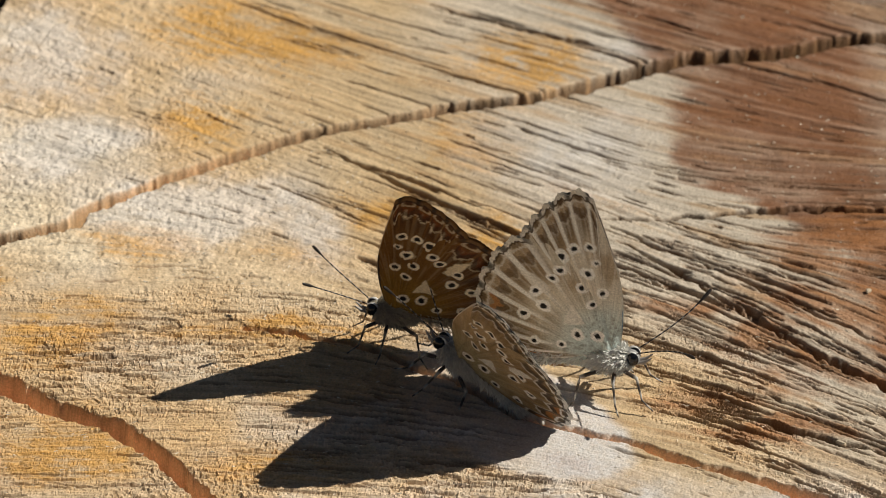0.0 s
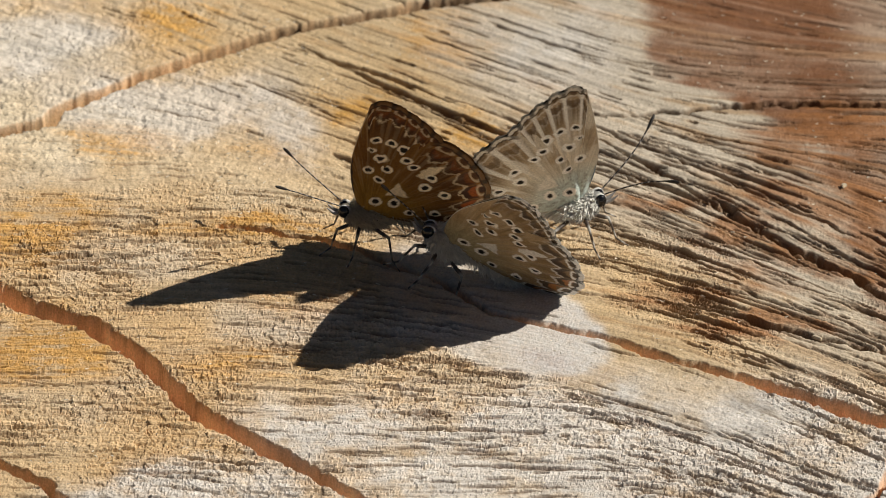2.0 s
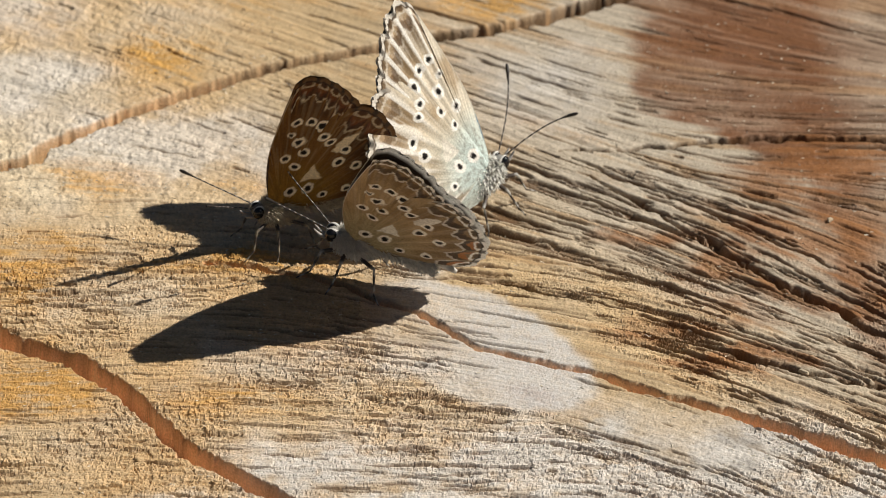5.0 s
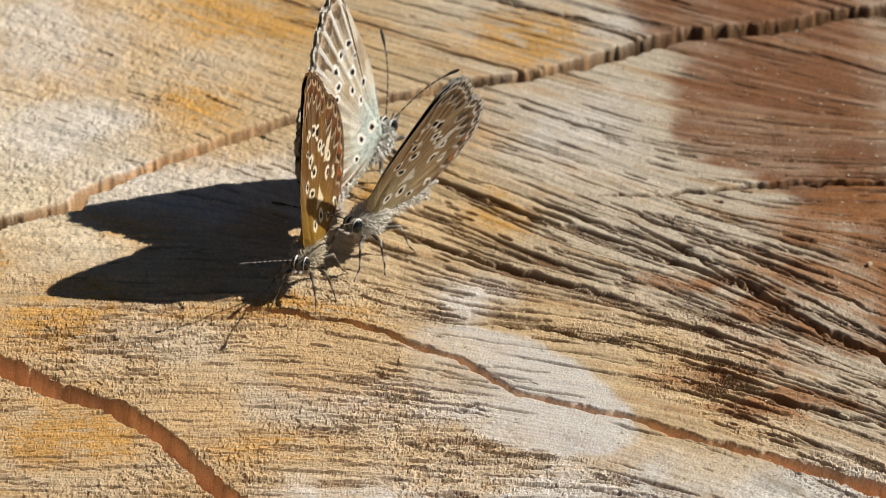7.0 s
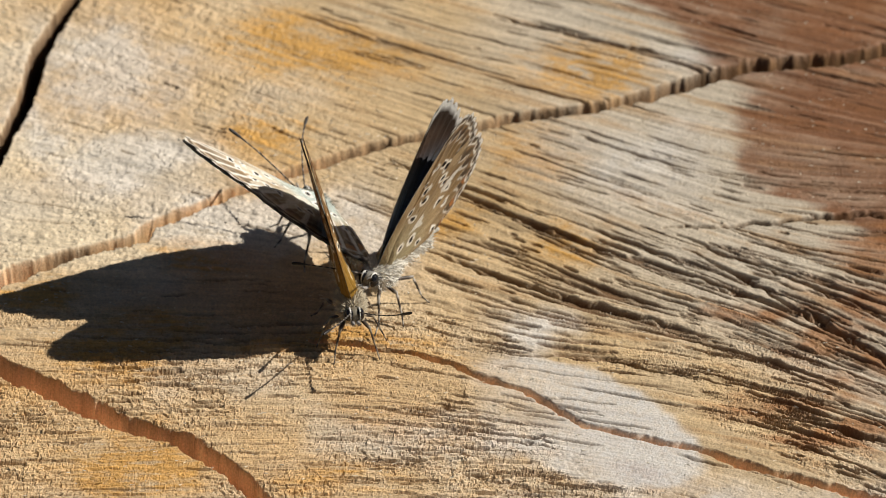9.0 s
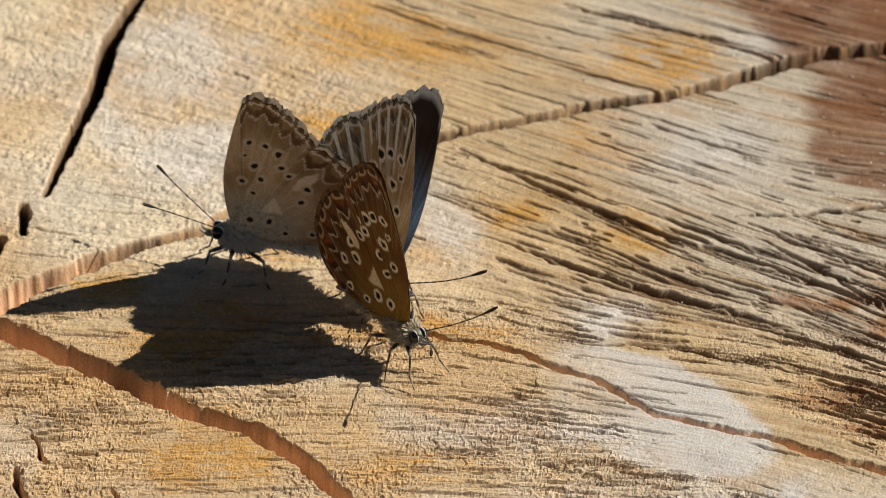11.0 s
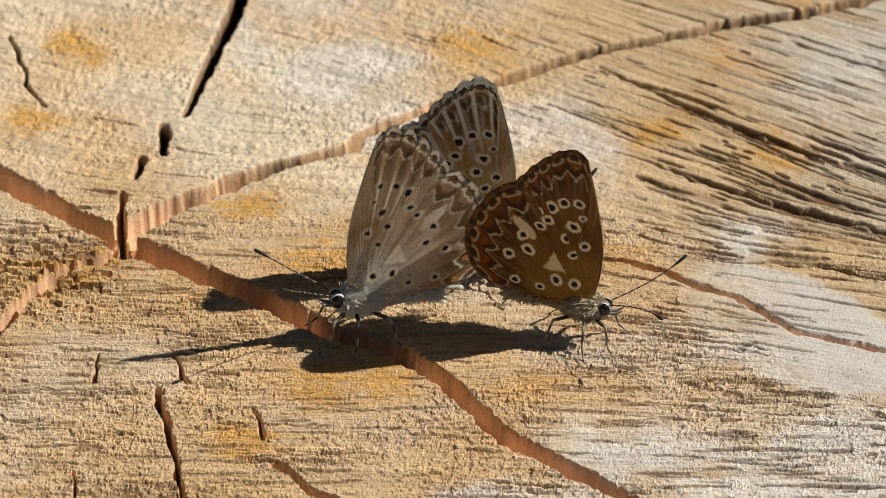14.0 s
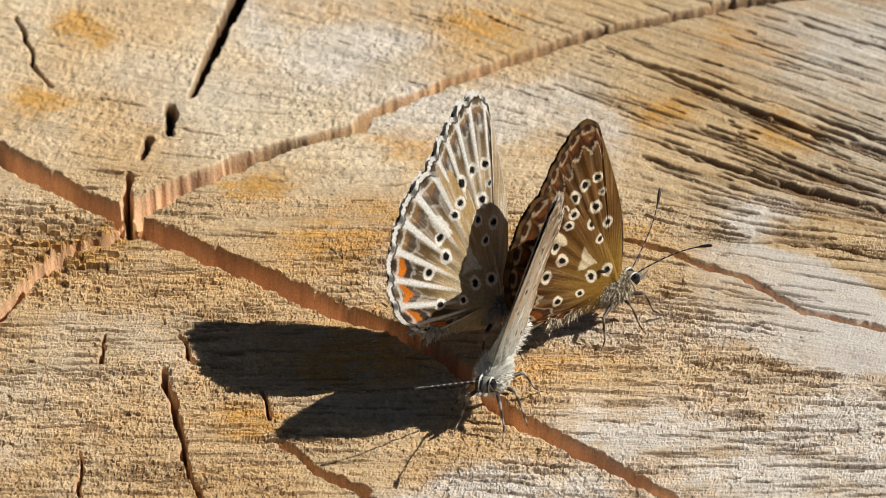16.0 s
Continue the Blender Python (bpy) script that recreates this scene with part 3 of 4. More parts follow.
FORE = ((1.1, 0.3), (1.7, 3.5), (1.9, 7), (1.5, 11), (0.9, 14.8), (0.5, 16.6), (-0.5, 17.2), (-1.9, 16.7), (-3.8, 14.9), (-5.5, 12.6), (-7.0, 10.2), (-7.6, 8.8), (-6.0, 6.2), (-3.2, 3.0), (-0.6, 0.7))
HIND = ((0.8, 0.5), (0.3, 4.0), (-0.9, 7.6), (-2.4, 10.3), (-4.0, 11.7), (-5.6, 12.1), (-7.2, 11.2), (-8.5, 9.5), (-9.6, 7.3), (-10.2, 5.2), (-10.2, 3.0), (-9.5, 0.9), (-7.4, -0.8), (-4.0, -1.7), (-0.6, -2.1), (0.8, -1.2))
FORE_MARGIN, HIND_MARGIN = (0.38, 0.72), (0.36, 0.80)
# eyespots: place, size and length
FORE_SPOTS = ((-0.1, 11.2, 0.32), (0.2, 9.6, 0.26), (-1.4, 11.0, 0.33), (-2.5, 10.2, 0.34), (-3.7, 9.5, 0.34), (-4.9, 8.5, 0.32), (-0.6, 8.4, 0.34), (0.35, 6.3, 0.30), (-1.2, 5.5, 0.3))
HIND_SPOTS = ((-1.2, 6.9, 0.33), (-0.6, 5.1, 0.33), (-0.5, 1.9, 0.33), (-2.1, 2.0, 0.30), (-2.8, 8.7, 0.35), (-3.5, 7.9, 0.34), (-4.6, 4.8, 0.34), (-6.3, 3.9, 0.33), (-3.5, 1.0, 0.27), (-5.7, 1.2, 0.30), (-5.0, 6.4, 0.30))

LOOKS = {
    "brown": dict(base=(0.158, 0.076, 0.020), outer=(0.060, 0.024, 0.009), root=(0.26, 0.148, 0.027), ring=(0.80, 0.71, 0.55), lunule=(0.045, 0.018, 0.010), orange=(0.26, 0.066, 0.014), fringe=(0.16, 0.085, 0.035), vein=(0.30, 0.145, 0.04), pale=(0.74, 0.62, 0.42), upper=(0.07, 0.04, 0.025), upper_root=(0.06, 0.045, 0.04), fur=(0.52, 0.45, 0.33), blaze=0.95, wedge=0.35, reach=3.6, streak=0.35, flush=0.28, dust=0.1, comb=0.9, mottle=0.3, pupil=1.0, scale=1.2, ray=0.0, left={}),
    "tan": dict(base=(0.56, 0.49, 0.38), outer=(0.33, 0.225, 0.12), root=(0.50, 0.60, 0.58), ring=(0.84, 0.81, 0.75), lunule=(0.10, 0.058, 0.03), orange=(0.42, 0.20, 0.08), fringe=(0.70, 0.65, 0.57), vein=(0.82, 0.79, 0.73), pale=(0.74, 0.69, 0.60), upper=(0.10, 0.10, 0.12), upper_root=(0.20, 0.28, 0.36), fur=(0.74, 0.73, 0.68), blaze=0.8, wedge=0.6, reach=6.0, streak=1.0, flush=0.0, dust=0.5, comb=0.7, mottle=0.7, pupil=0.85, scale=1.15, ray=0.6, left=dict(ray=0.0, vein=(0.26, 0.185, 0.11), ring=(0.52, 0.46, 0.38), root=(0.40, 0.43, 0.41), base=(0.43, 0.345, 0.25), outer=(0.28, 0.19, 0.11), wedge=0.35, streak=0.45, comb=0.3)),
    "grey": dict(base=(0.40, 0.275, 0.125), outer=(0.20, 0.125, 0.055), root=(0.42, 0.38, 0.27), ring=(0.80, 0.76, 0.68), lunule=(0.045, 0.032, 0.025), orange=(0.66, 0.19, 0.02), fringe=(0.80, 0.78, 0.74), vein=(0.85, 0.84, 0.80), pale=(0.85, 0.84, 0.79), upper=(0.085, 0.055, 0.04), upper_root=(0.34, 0.45, 0.58), fur=(0.72, 0.69, 0.62), blaze=0.7, wedge=0.85, reach=6.5, streak=1.0, flush=0.0, dust=0.25, comb=0.9, mottle=0.45, pupil=1.0, scale=1.15, ray=0.6, left=dict(ray=0.0, root=(0.36, 0.31, 0.19), mottle=0.6, base=(0.345, 0.25, 0.14), outer=(0.21, 0.135, 0.065), wedge=0.2, streak=0.2, comb=0.2, vein=(0.38, 0.29, 0.17), orange=(0.36, 0.15, 0.05))),
}
N_ALONG, N_OUT = 241, 102


def wing_paint(x, z, u, v, spots, margin, cells, style, hind, seed):
    """The colours of a wing's underside: ground colour, pale blaze, eyespots, marginal lunules, veins and fringe."""
    c = np.empty((len(x), 3))
    c[:] = style["base"]
    r = np.hypot(x, z)
    if not hind:
        c = lerp(c, style["pale"], 0.45 * np.full(len(x), style["ray"]))
    c = lerp(c, np.array(style["base"]) * 1.25, fractal(x + 50, z + 50, 3.0, seed) * 0.6)
    c = lerp(c, style["outer"], smoothstep(0.45, 0.7, fractal(x + 80, z * 0.7 + 50, 2.0, seed + 3)) * style["mottle"])
    c = lerp(c, style["root"], smoothstep(7.5, 1.5, r + 2 * (fractal(x + 50, z + 50, 2.0, seed + 5) - 0.5)) * 0.9)
    dust = value_noise(x * 5 + 30, z * 5 + 30, 1.0, seed + 6) * smoothstep(9.0, 2.0, r)
    c = lerp(c, np.array(style["base"]) * 0.3, smoothstep(0.55, 0.75, dust) * style["dust"])
    angle = np.arctan2(x, z + 0.5)
    streak = 0.55 * fractal(angle * 34 + 90, r * 0.25 + 20, 1.0, seed + 8) + 0.45 * value_noise(angle * 95 + 300, r * 0.5 + 20, 1.0, seed + 12)
    c = c * (0.70 + 0.60 * streak)[:, None]
    depth = (1 - v) * np.maximum(r / np.maximum(v, 1e-3), 1)
    k = (u - margin[0]) / (margin[1] - margin[0]) * cells
    w = np.abs((k % 1) - 0.5) * 2
    cell = np.floor(k)
    on = smoothstep(-0.3, 0.15, k) * smoothstep(cells + 0.3, cells - 0.15, k)
    chance = value_noise(cell * 2.3 + 7, 0 * k + 5, 1.0, seed + 4)
    c = lerp(c, style["outer"], on * smoothstep(7.0, 3.0, depth + 1.6 * (fractal(x + 20, z + 20, 1.6, seed + 14) - 0.5)) * 0.8)
    # dark stripes between the veins, pale scales along them
    stripe = smoothstep(0.9, 0.5, w + 0.25 * (value_noise(x * 3 + 40, z * 3 + 40, 1.0, seed + 15) - 0.5))
    c = lerp(c, (0.06, 0.036, 0.018), on * style["wedge"] * (0.45 + 0.55 * chance) * stripe * smoothstep(1.6, 2.2, depth) * smoothstep(style["reach"], style["reach"] * 0.6, depth))
    hairline = smoothstep(0.62, 0.80, value_noise(angle * 70 + 500, r * 0.3 + 9, 1.0, seed + 17))
    c = lerp(c, style["pale"], hairline * style["streak"] * 0.28 * smoothstep(2, 5, r))
    ray = style["ray"]  # broad pale rays along the veins
    vein = smoothstep(0.80 - 0.26 * ray, 0.92 - 0.12 * ray, w + 0.10 * (value_noise(x * 4 + 70, z * 4 + 70, 1.0, seed + 25) - 0.5) * ray + 0.015 * (4 - np.minimum(depth, 4))) * on * smoothstep(0.25, 0.5, v) * smoothstep(0.99, 0.95, v)
    c = lerp(c, style["vein"], vein * (0.95 if style["streak"] > 0.5 else 0.4) * smoothstep(6.0 + 5 * ray, 2.8 + 2 * ray, depth))
    if hind:
        blaze = np.exp(-(((x + 4.9) * 0.75 + (z - 7.4) * 0.66) / 0.62) ** 2 - ((-(x + 4.9) * 0.66 + (z - 7.4) * 0.75) / 1.7) ** 2)
        blaze = blaze + 0.25 * (value_noise(x * 4 + 40, z * 4 + 40, 1.0, seed + 18) - 0.5)
        c = lerp(c, style["pale"], smoothstep(0.40, 0.6, blaze) * style["blaze"])
        tri = np.maximum(np.abs(x + 2.3) * 1.2 + (z - 4.0) * 0.55, -(z - 3.6)) + 0.2 * (value_noise(x * 3 + 40, z * 3 + 40, 1.0, seed + 19) - 0.5)
        c = lerp(c, style["pale"], smoothstep(0.66, 0.50, tri) * style["blaze"])
    else:
        tri = np.abs(x + 0.9) + np.abs(z - 8.4) * 0.8
        c = lerp(c, style["pale"], smoothstep(0.65, 0.5, tri) * 0.35)
    c = lerp(c, (0.34, 0.115, 0.018), on * style["flush"] * smoothstep(3.4, 1.8, depth) * (0.3 + 0.7 * chance))
    # along the margin: pale zigzag line, dark chevron, warm patch and a ringed dark spot in each cell
    wob = 0.35 * (value_noise(k * 7 + 9, depth * 3 + 9, 1.0, seed + 9) - 0.5)
    d_in = depth / style["scale"]
    arch = d_in + wob - 0.95 * (1 - w**1.4) * (0.7 + 0.6 * value_noise(cell * 3.7 + 5, 0 * k + 3, 1.0, seed + 2))
    c = lerp(c, style["pale"], on * smoothstep(0.17, 0.09, np.abs(arch - 1.74)) * (0.55 + 0.45 * chance) * (1 - 0.5 * ray) * (0.4 if style["streak"] > 0.5 else 0.65))
    comb = smoothstep(0.30, 0.12, np.abs(((k + 0.12) % 1) - 0.5) * 2) * smoothstep(3.9, 3.2, depth + 1.5 * chance) * smoothstep(1.7, 2.1, depth)
    c = lerp(c, style["pale"], on * comb * style["comb"] * (0.2 if hind else 0.8))
    c = lerp(c, style["lunule"], on * smoothstep(0.50, 0.36, np.abs(arch - 1.15)) * smoothstep(1.0 - 0.3 * ray, 0.88 - 0.3 * ray, w) * (0.6 + 0.4 * chance) * (1 - 0.25 * ray))
    lit = np.array([1.0 if hind and 3 <= i <= cells - 1 else 0.3 if style["flush"] else 0.08 for i in range(cells + 1)])[np.clip(k, 0, cells).astype(int)]
    c = lerp(c, style["orange"], on * lit * smoothstep(0.36, 0.24, np.abs(arch - 0.70)) * smoothstep(0.85, 0.6, w))
    loop = np.hypot((d_in - 0.68) * 1.1, w * 0.62)
    c = lerp(c, style["pale"], on * smoothstep(0.13, 0.06, np.abs(loop - 0.42)) * (0.5 if style["flush"] else 0.85) * (1 - 0.6 * ray))
    c = lerp(c, style["lunule"], on * smoothstep(0.30, 0.20, loop) * (0.5 + 0.5 * chance))
    # eyespots
    for i, (sx, sz, sr) in enumerate(spots):
        sr = 1.15 * sr
        tw = 0.5 * math.sin(i * 2.3)
        dx, dz = (x - sx) * math.cos(tw) + (z - sz) * math.sin(tw), -(x - sx) * math.sin(tw) + (z - sz) * math.cos(tw)
        d = np.hypot(dx, dz * (1.0 + 0.25 * math.sin(i * 1.7))) / sr
        d = d + 0.3 * (value_noise(x * 4 + 40, z * 4 + 40, 1.0, seed + i) - 0.5)
        c = lerp(c, style["ring"], smoothstep(1.55, 1.36, d))
        c = lerp(c, (0.012, 0.010, 0.010), smoothstep(0.86 * style["pupil"], 0.70 * style["pupil"], d))
    # thin dark rim, then the fringe, chequered at the veins
    c = lerp(c, np.array(style["lunule"]) * 0.6, on * smoothstep(0.16, 0.06, np.abs(depth - 0.52)) * 0.9)
    fringe = on * smoothstep(0.46, 0.38, depth)
    c = lerp(c, style["fringe"], fringe)
    c = lerp(c, (0.03, 0.025, 0.02), fringe * smoothstep(0.60, 0.85, w) * 0.85)
    if not hind:
        edge = smoothstep(0.97, 0.99, v) * (1 - on)
        c = lerp(c, np.array(style["pale"]) * 0.9, edge * 0.6)
    return c.clip(0.005, 0.85)


def wing(outline, spots, margin, cells, style, hind, side, size, seed, parent):
    """A wing of two sheets with pleats along its veins. side: 1 for the left, -1 for the right."""
    rim, _ = curve_through(outline, N_ALONG)
    u = np.linspace(0, 1, N_ALONG)
    root = np.array([0.15, 0.5]) if not hind else np.array([-0.15, 0.35])
    k = (u - margin[0]) / (margin[1] - margin[0]) * cells
    on = ((k > -0.2) & (k < cells + 0.2)).astype(float)
    ragged = np.random.RandomState(seed + 3).rand(N_ALONG)
    scallop = 1 + on * (0.45 if style["flush"] else 1) * (-0.022 * np.abs(np.cos(np.pi * k)) ** 3 + 0.020 * (ragged - 0.5))
    v = np.linspace(0, 1, N_OUT) ** 0.7
    p = root + (rim - root)[:, None] * (v[None, :] * (1 - (1 - scallop[:, None]) * smoothstep(0.8, 1, v)[None, :]))[..., None]
    uu, vv = np.repeat(u, N_OUT), np.tile(v, N_ALONG)
    x, z = p[..., 0].ravel(), p[..., 1].ravel()
    kk = np.repeat(k, N_OUT)
    pleat = 0.10 * np.cos(2 * np.pi * kk) * smoothstep(0.15, 0.7, vv) * np.clip(np.repeat(on, N_OUT) + 0.15, 0, 1)
    camber = 0.5 * (vv * (1 - vv)) * 1.6 - 0.25 * vv**3 * np.sin(uu * 6 + seed)
    y = (pleat + camber) * 0.8 + (0.13 if hind else -0.05) + 0.5 * np.exp(-((z / 2.4) ** 2)) * smoothstep(2.0, 0.0, x)
    y = y * (1 - 0.8 * vv**3)
    paint = wing_paint(x, z, uu, vv, spots, margin, cells, style, hind, seed)
    r = np.hypot(x, z)
    dark = np.empty((len(x), 3))
    dark[:] = style["upper"]
    dark = lerp(dark, style["upper_root"], smoothstep(13, 5, r) * (0.7 + 0.3 * fractal(x + 30, z + 30, 1.2, seed + 20)))
    dark = dark * (0.6 + 0.8 * value_noise(np.arctan2(x, z + 0.5) * 40 + 90, r * 0.3 + 20, 1.0, seed + 22))[:, None]
    dark = lerp(dark, np.array(style["upper"]) * 0.35, smoothstep(0.78, 0.9, vv) * np.repeat(on, N_OUT) * 0.8)
    fr = smoothstep(0.93, 0.96, vv) * np.repeat(on, N_OUT)
    dark = lerp(dark, style["fringe"], fr * 0.9)
    outer = np.stack([x, side * (y + 0.03), z], 1)
    inner = np.stack([x, side * (y - 0.03), z], 1).reshape(N_ALONG, N_OUT, 3)[::3, ::3].reshape(-1, 3)
    dark = dark.reshape(N_ALONG, N_OUT, 3)[::3, ::3].reshape(-1, 3)
    f, g_ = sheet(N_ALONG, N_OUT), sheet(len(range(0, N_ALONG, 3)), len(range(0, N_OUT, 3)))
    ob = mesh_object("hindwing" if hind else "forewing", np.vstack([outer, inner]) * MM * size, np.vstack([f, g_[:, ::-1] + len(x)]), WING, np.vstack([paint, dark]))
    return under(ob, parent)


def ball(centre, radii, n=14, m=18, wobble=0.0, seed=0):
    a = np.linspace(0, np.pi, n)
    b = np.linspace(0, 2 * np.pi, m, endpoint=False)
    d = np.stack([np.cos(a)[:, None] * np.ones(m), np.sin(a)[:, None] * np.cos(b), np.sin(a)[:, None] * np.sin(b)], -1)
    k = 1 + wobble * (np.random.RandomState(seed).rand(n, m, 1) - 0.5)
    return (np.array(centre) + d * np.array(radii) * k).reshape(-1, 3), sheet(n, m, True)


def hairs(centres, directions, length, width, rs):
    """Fine flat hairs, three corners and a tip each."""
    n = len(centres)
    d = directions / np.linalg.norm(directions, axis=1)[:, None]
    s = np.cross(d, rs.randn(n, 3))
    s /= np.linalg.norm(s, axis=1)[:, None]
    ll = length * (0.5 + rs.rand(n, 1))
    mid = centres + d * ll * 0.6 + rs.randn(n, 3) * 0.06
    tip = centres + d * ll + rs.randn(n, 3) * 0.12
    v = np.stack([centres - s * width, centres + s * width, mid + s * width * 0.6, tip], 1).reshape(-1, 3)
    return v, np.arange(4 * n).reshape(-1, 4)


def butterfly(look_name, size, label, seed):
    look_ = LOOKS[look_name]
    rs = np.random.RandomState(seed)
    thing = new("butterfly")
    tagged(thing, label, "butterfly", "butterflies on the stump")
    s = MM * size
    fur, dark = np.array(look_["fur"]), np.array((0.05, 0.045, 0.045))

    def add(name, vf, tint, mat=LIMB, label_="", parent=thing):
        v, f = vf
        t = np.broadcast_to(np.asarray(tint, float), (len(v), 3)) if np.ndim(tint) == 1 else tint
        return under(mesh_object(name, np.asarray(v) * s, f, mat, t), parent, label_)

    add("thorax", ball((0.3, 0, 3.75), (1.6, 0.95, 1.15), wobble=0.08, seed=seed), fur * 0.9, FUR)
    # abdomen: a tapered, ringed tube that curves a little down and back
    t = np.linspace(0, 1, 40)
    path = np.stack([-0.6 - 7.8 * t, 0 * t, 4.25 + 0.45 * np.sin(t * 3) - 0.7 * t**2], 1)
    rad = 0.52 * np.sqrt(np.clip(1 - ((t - 0.3) / 0.74) ** 2, 0.02, 1)) * (1 + 0.05 * np.cos(t * 2 * np.pi * 7))
    ring = np.repeat(np.cos(t * 2 * np.pi * 7) * 0.5 + 0.5, 12)
    v, f = tube(path, rad, 12)
    add("abdomen", (v, f), lerp(np.broadcast_to(fur * 0.4, (len(v), 3)).copy(), fur * 0.7, ring))
    head = add("head", ball((1.9, 0, 3.75), (0.68, 0.68, 0.72), wobble=0.06, seed=seed + 1), fur * 0.35)
    for side in (1, -1):
        add("eye", ball((2.12, side * 0.46, 3.92), (0.50, 0.42, 0.62)), (0.01, 0.01, 0.01), EYE_BLACK, "glossy black eye", head)
        v, f = ball((2.06, side * 0.42, 3.92), (0.57, 0.17, 0.69))
        add("eye_rim", (v, f), (0.72, 0.70, 0.66), LIMB, "white scales round the eye", head)
        # antenna: banded shaft and a dark club
        t = np.linspace(0, 1, 46)
        bend = side * (0.4 + 2.9 * t + 0.5 * t**2)
        path = np.stack([2.5 + 5.4 * t + 0.5 * np.sin(t * 3), bend, 4.4 + 3.9 * t - (0.2 if side > 0 else 1.6) * t**2], 1)
        rad = 0.058 + 0.085 * smoothstep(0.74, 0.9, t) * smoothstep(1.03, 0.95, t)
        v, f = tube(path, rad, 8)
        band = (np.repeat((np.arange(46) % 4 == 0) & (t < 0.78), 8)).astype(float)
        add("antenna", (v, f), lerp(np.broadcast_to((0.018, 0.014, 0.012), (len(v), 3)).copy(), (0.36, 0.33, 0.3), band), LIMB, "black and white banded antenna", head)
        v, f = tube([(2.4, side * 0.2, 3.4), (3.0, side * 0.25, 3.5), (3.6, side * 0.3, 3.95)], [0.16, 0.16, 0.05], 8)
        add("palp", (v, f), (0.3, 0.28, 0.26), LIMB, "", head)
        # legs
        for i, (bx, kx, fx, ky, fy) in enumerate(((1.2, 2.5, 3.1, 1.3, 2.0), (0.6, 0.7, 1.0, 1.9, 3.1), (-0.2, -2.0, -2.8, 1.7, 2.8))):
            knee = np.array((kx, side * ky, 2.5 + 0.3 * rs.rand()))
            shin = np.array(((kx + 2 * fx) / 3, side * (ky + 2 * fy) / 3, 0.85))
            foot = np.array((fx + (0.7 if i == 0 else -0.5 if i == 2 else 0.2), side * fy, 0.02))
            pts = np.vstack([np.linspace((bx, side * 0.6, 2.9), knee, 6)[:-1], np.linspace(knee, shin, 8)[:-1], np.linspace(shin, foot, 7)])
            rad = np.interp(np.arange(len(pts)), (0, 4, 6, 12, 19), (0.17, 0.17, 0.11, 0.08, 0.05))
            v, f = tube(pts, rad, 7)
            pale = np.repeat((np.arange(len(pts)) % 5 < 2).astype(float) * 0.5, 7)
            add("leg", (v, f), lerp(np.broadcast_to((0.06, 0.045, 0.035), (len(v), 3)).copy(), fur, pale), LIMB)
    # fur on thorax and belly
    n = 6500
    d = rs.randn(n, 3)
    d /= np.linalg.norm(d, axis=1)[:, None]
    c = np.array((0.2, 0, 3.7)) + d * np.array((1.75, 0.85, 1.0))
    v1, f1 = hairs(c, d + np.array((-1.0, 0, -0.3)), 0.62, 0.009, rs)
    tt = rs.rand(n)
    d2 = np.stack([-0.9 + 0 * tt, rs.randn(n) * 0.6, rs.randn(n) * 0.6 - 0.4], 1)
    c2 = np.stack([-0.5 - 6.0 * tt, 0.34 * rs.randn(n).clip(-1, 1), 4.1 - 0.5 * tt + 0.3 * rs.randn(n)], 1)
    v2, f2 = hairs(c2, d2, 0.62, 0.009, rs)
    vv = np.vstack([v1, v2])
    tint = fur * (0.85 + 0.25 * np.repeat(rs.rand(2 * n), 4))[:, None]
    fuzz = add("fur", (vv, np.vstack([f1, f2 + len(v1)])), tint.clip(0, 0.85), FUR, "pale silky hair")
    tagged(fuzz, kind="stuff")
    wings = []
    for side in (1, -1):
        # Left coats are plainer and browner: shade on that side painted into them.
        coat = dict(look_, **look_["left"]) if side > 0 else look_
        a = wing(FORE, FORE_SPOTS, FORE_MARGIN, 8, coat, False, side, size, seed + 40 + side, thing)
        b = wing(HIND, HIND_SPOTS, HIND_MARGIN, 7, coat, True, side, size, seed + 60 + side, thing)
        wings += [(a, side, 0.5), (b, side, 0.0)]
    return thing, wings, size


BUTTERFLIES = {
    "A": butterfly("brown", 0.915, "dark brown butterfly with white-ringed black spots, wings closed", 11),
    "B": butterfly("tan", 0.98, "tan butterfly with blue-grey wing roots and ringed spots", 12),
    "C": butterfly("grey", 0.98, "pale grey butterfly with orange-spotted hindwings and white fringe", 13),
}


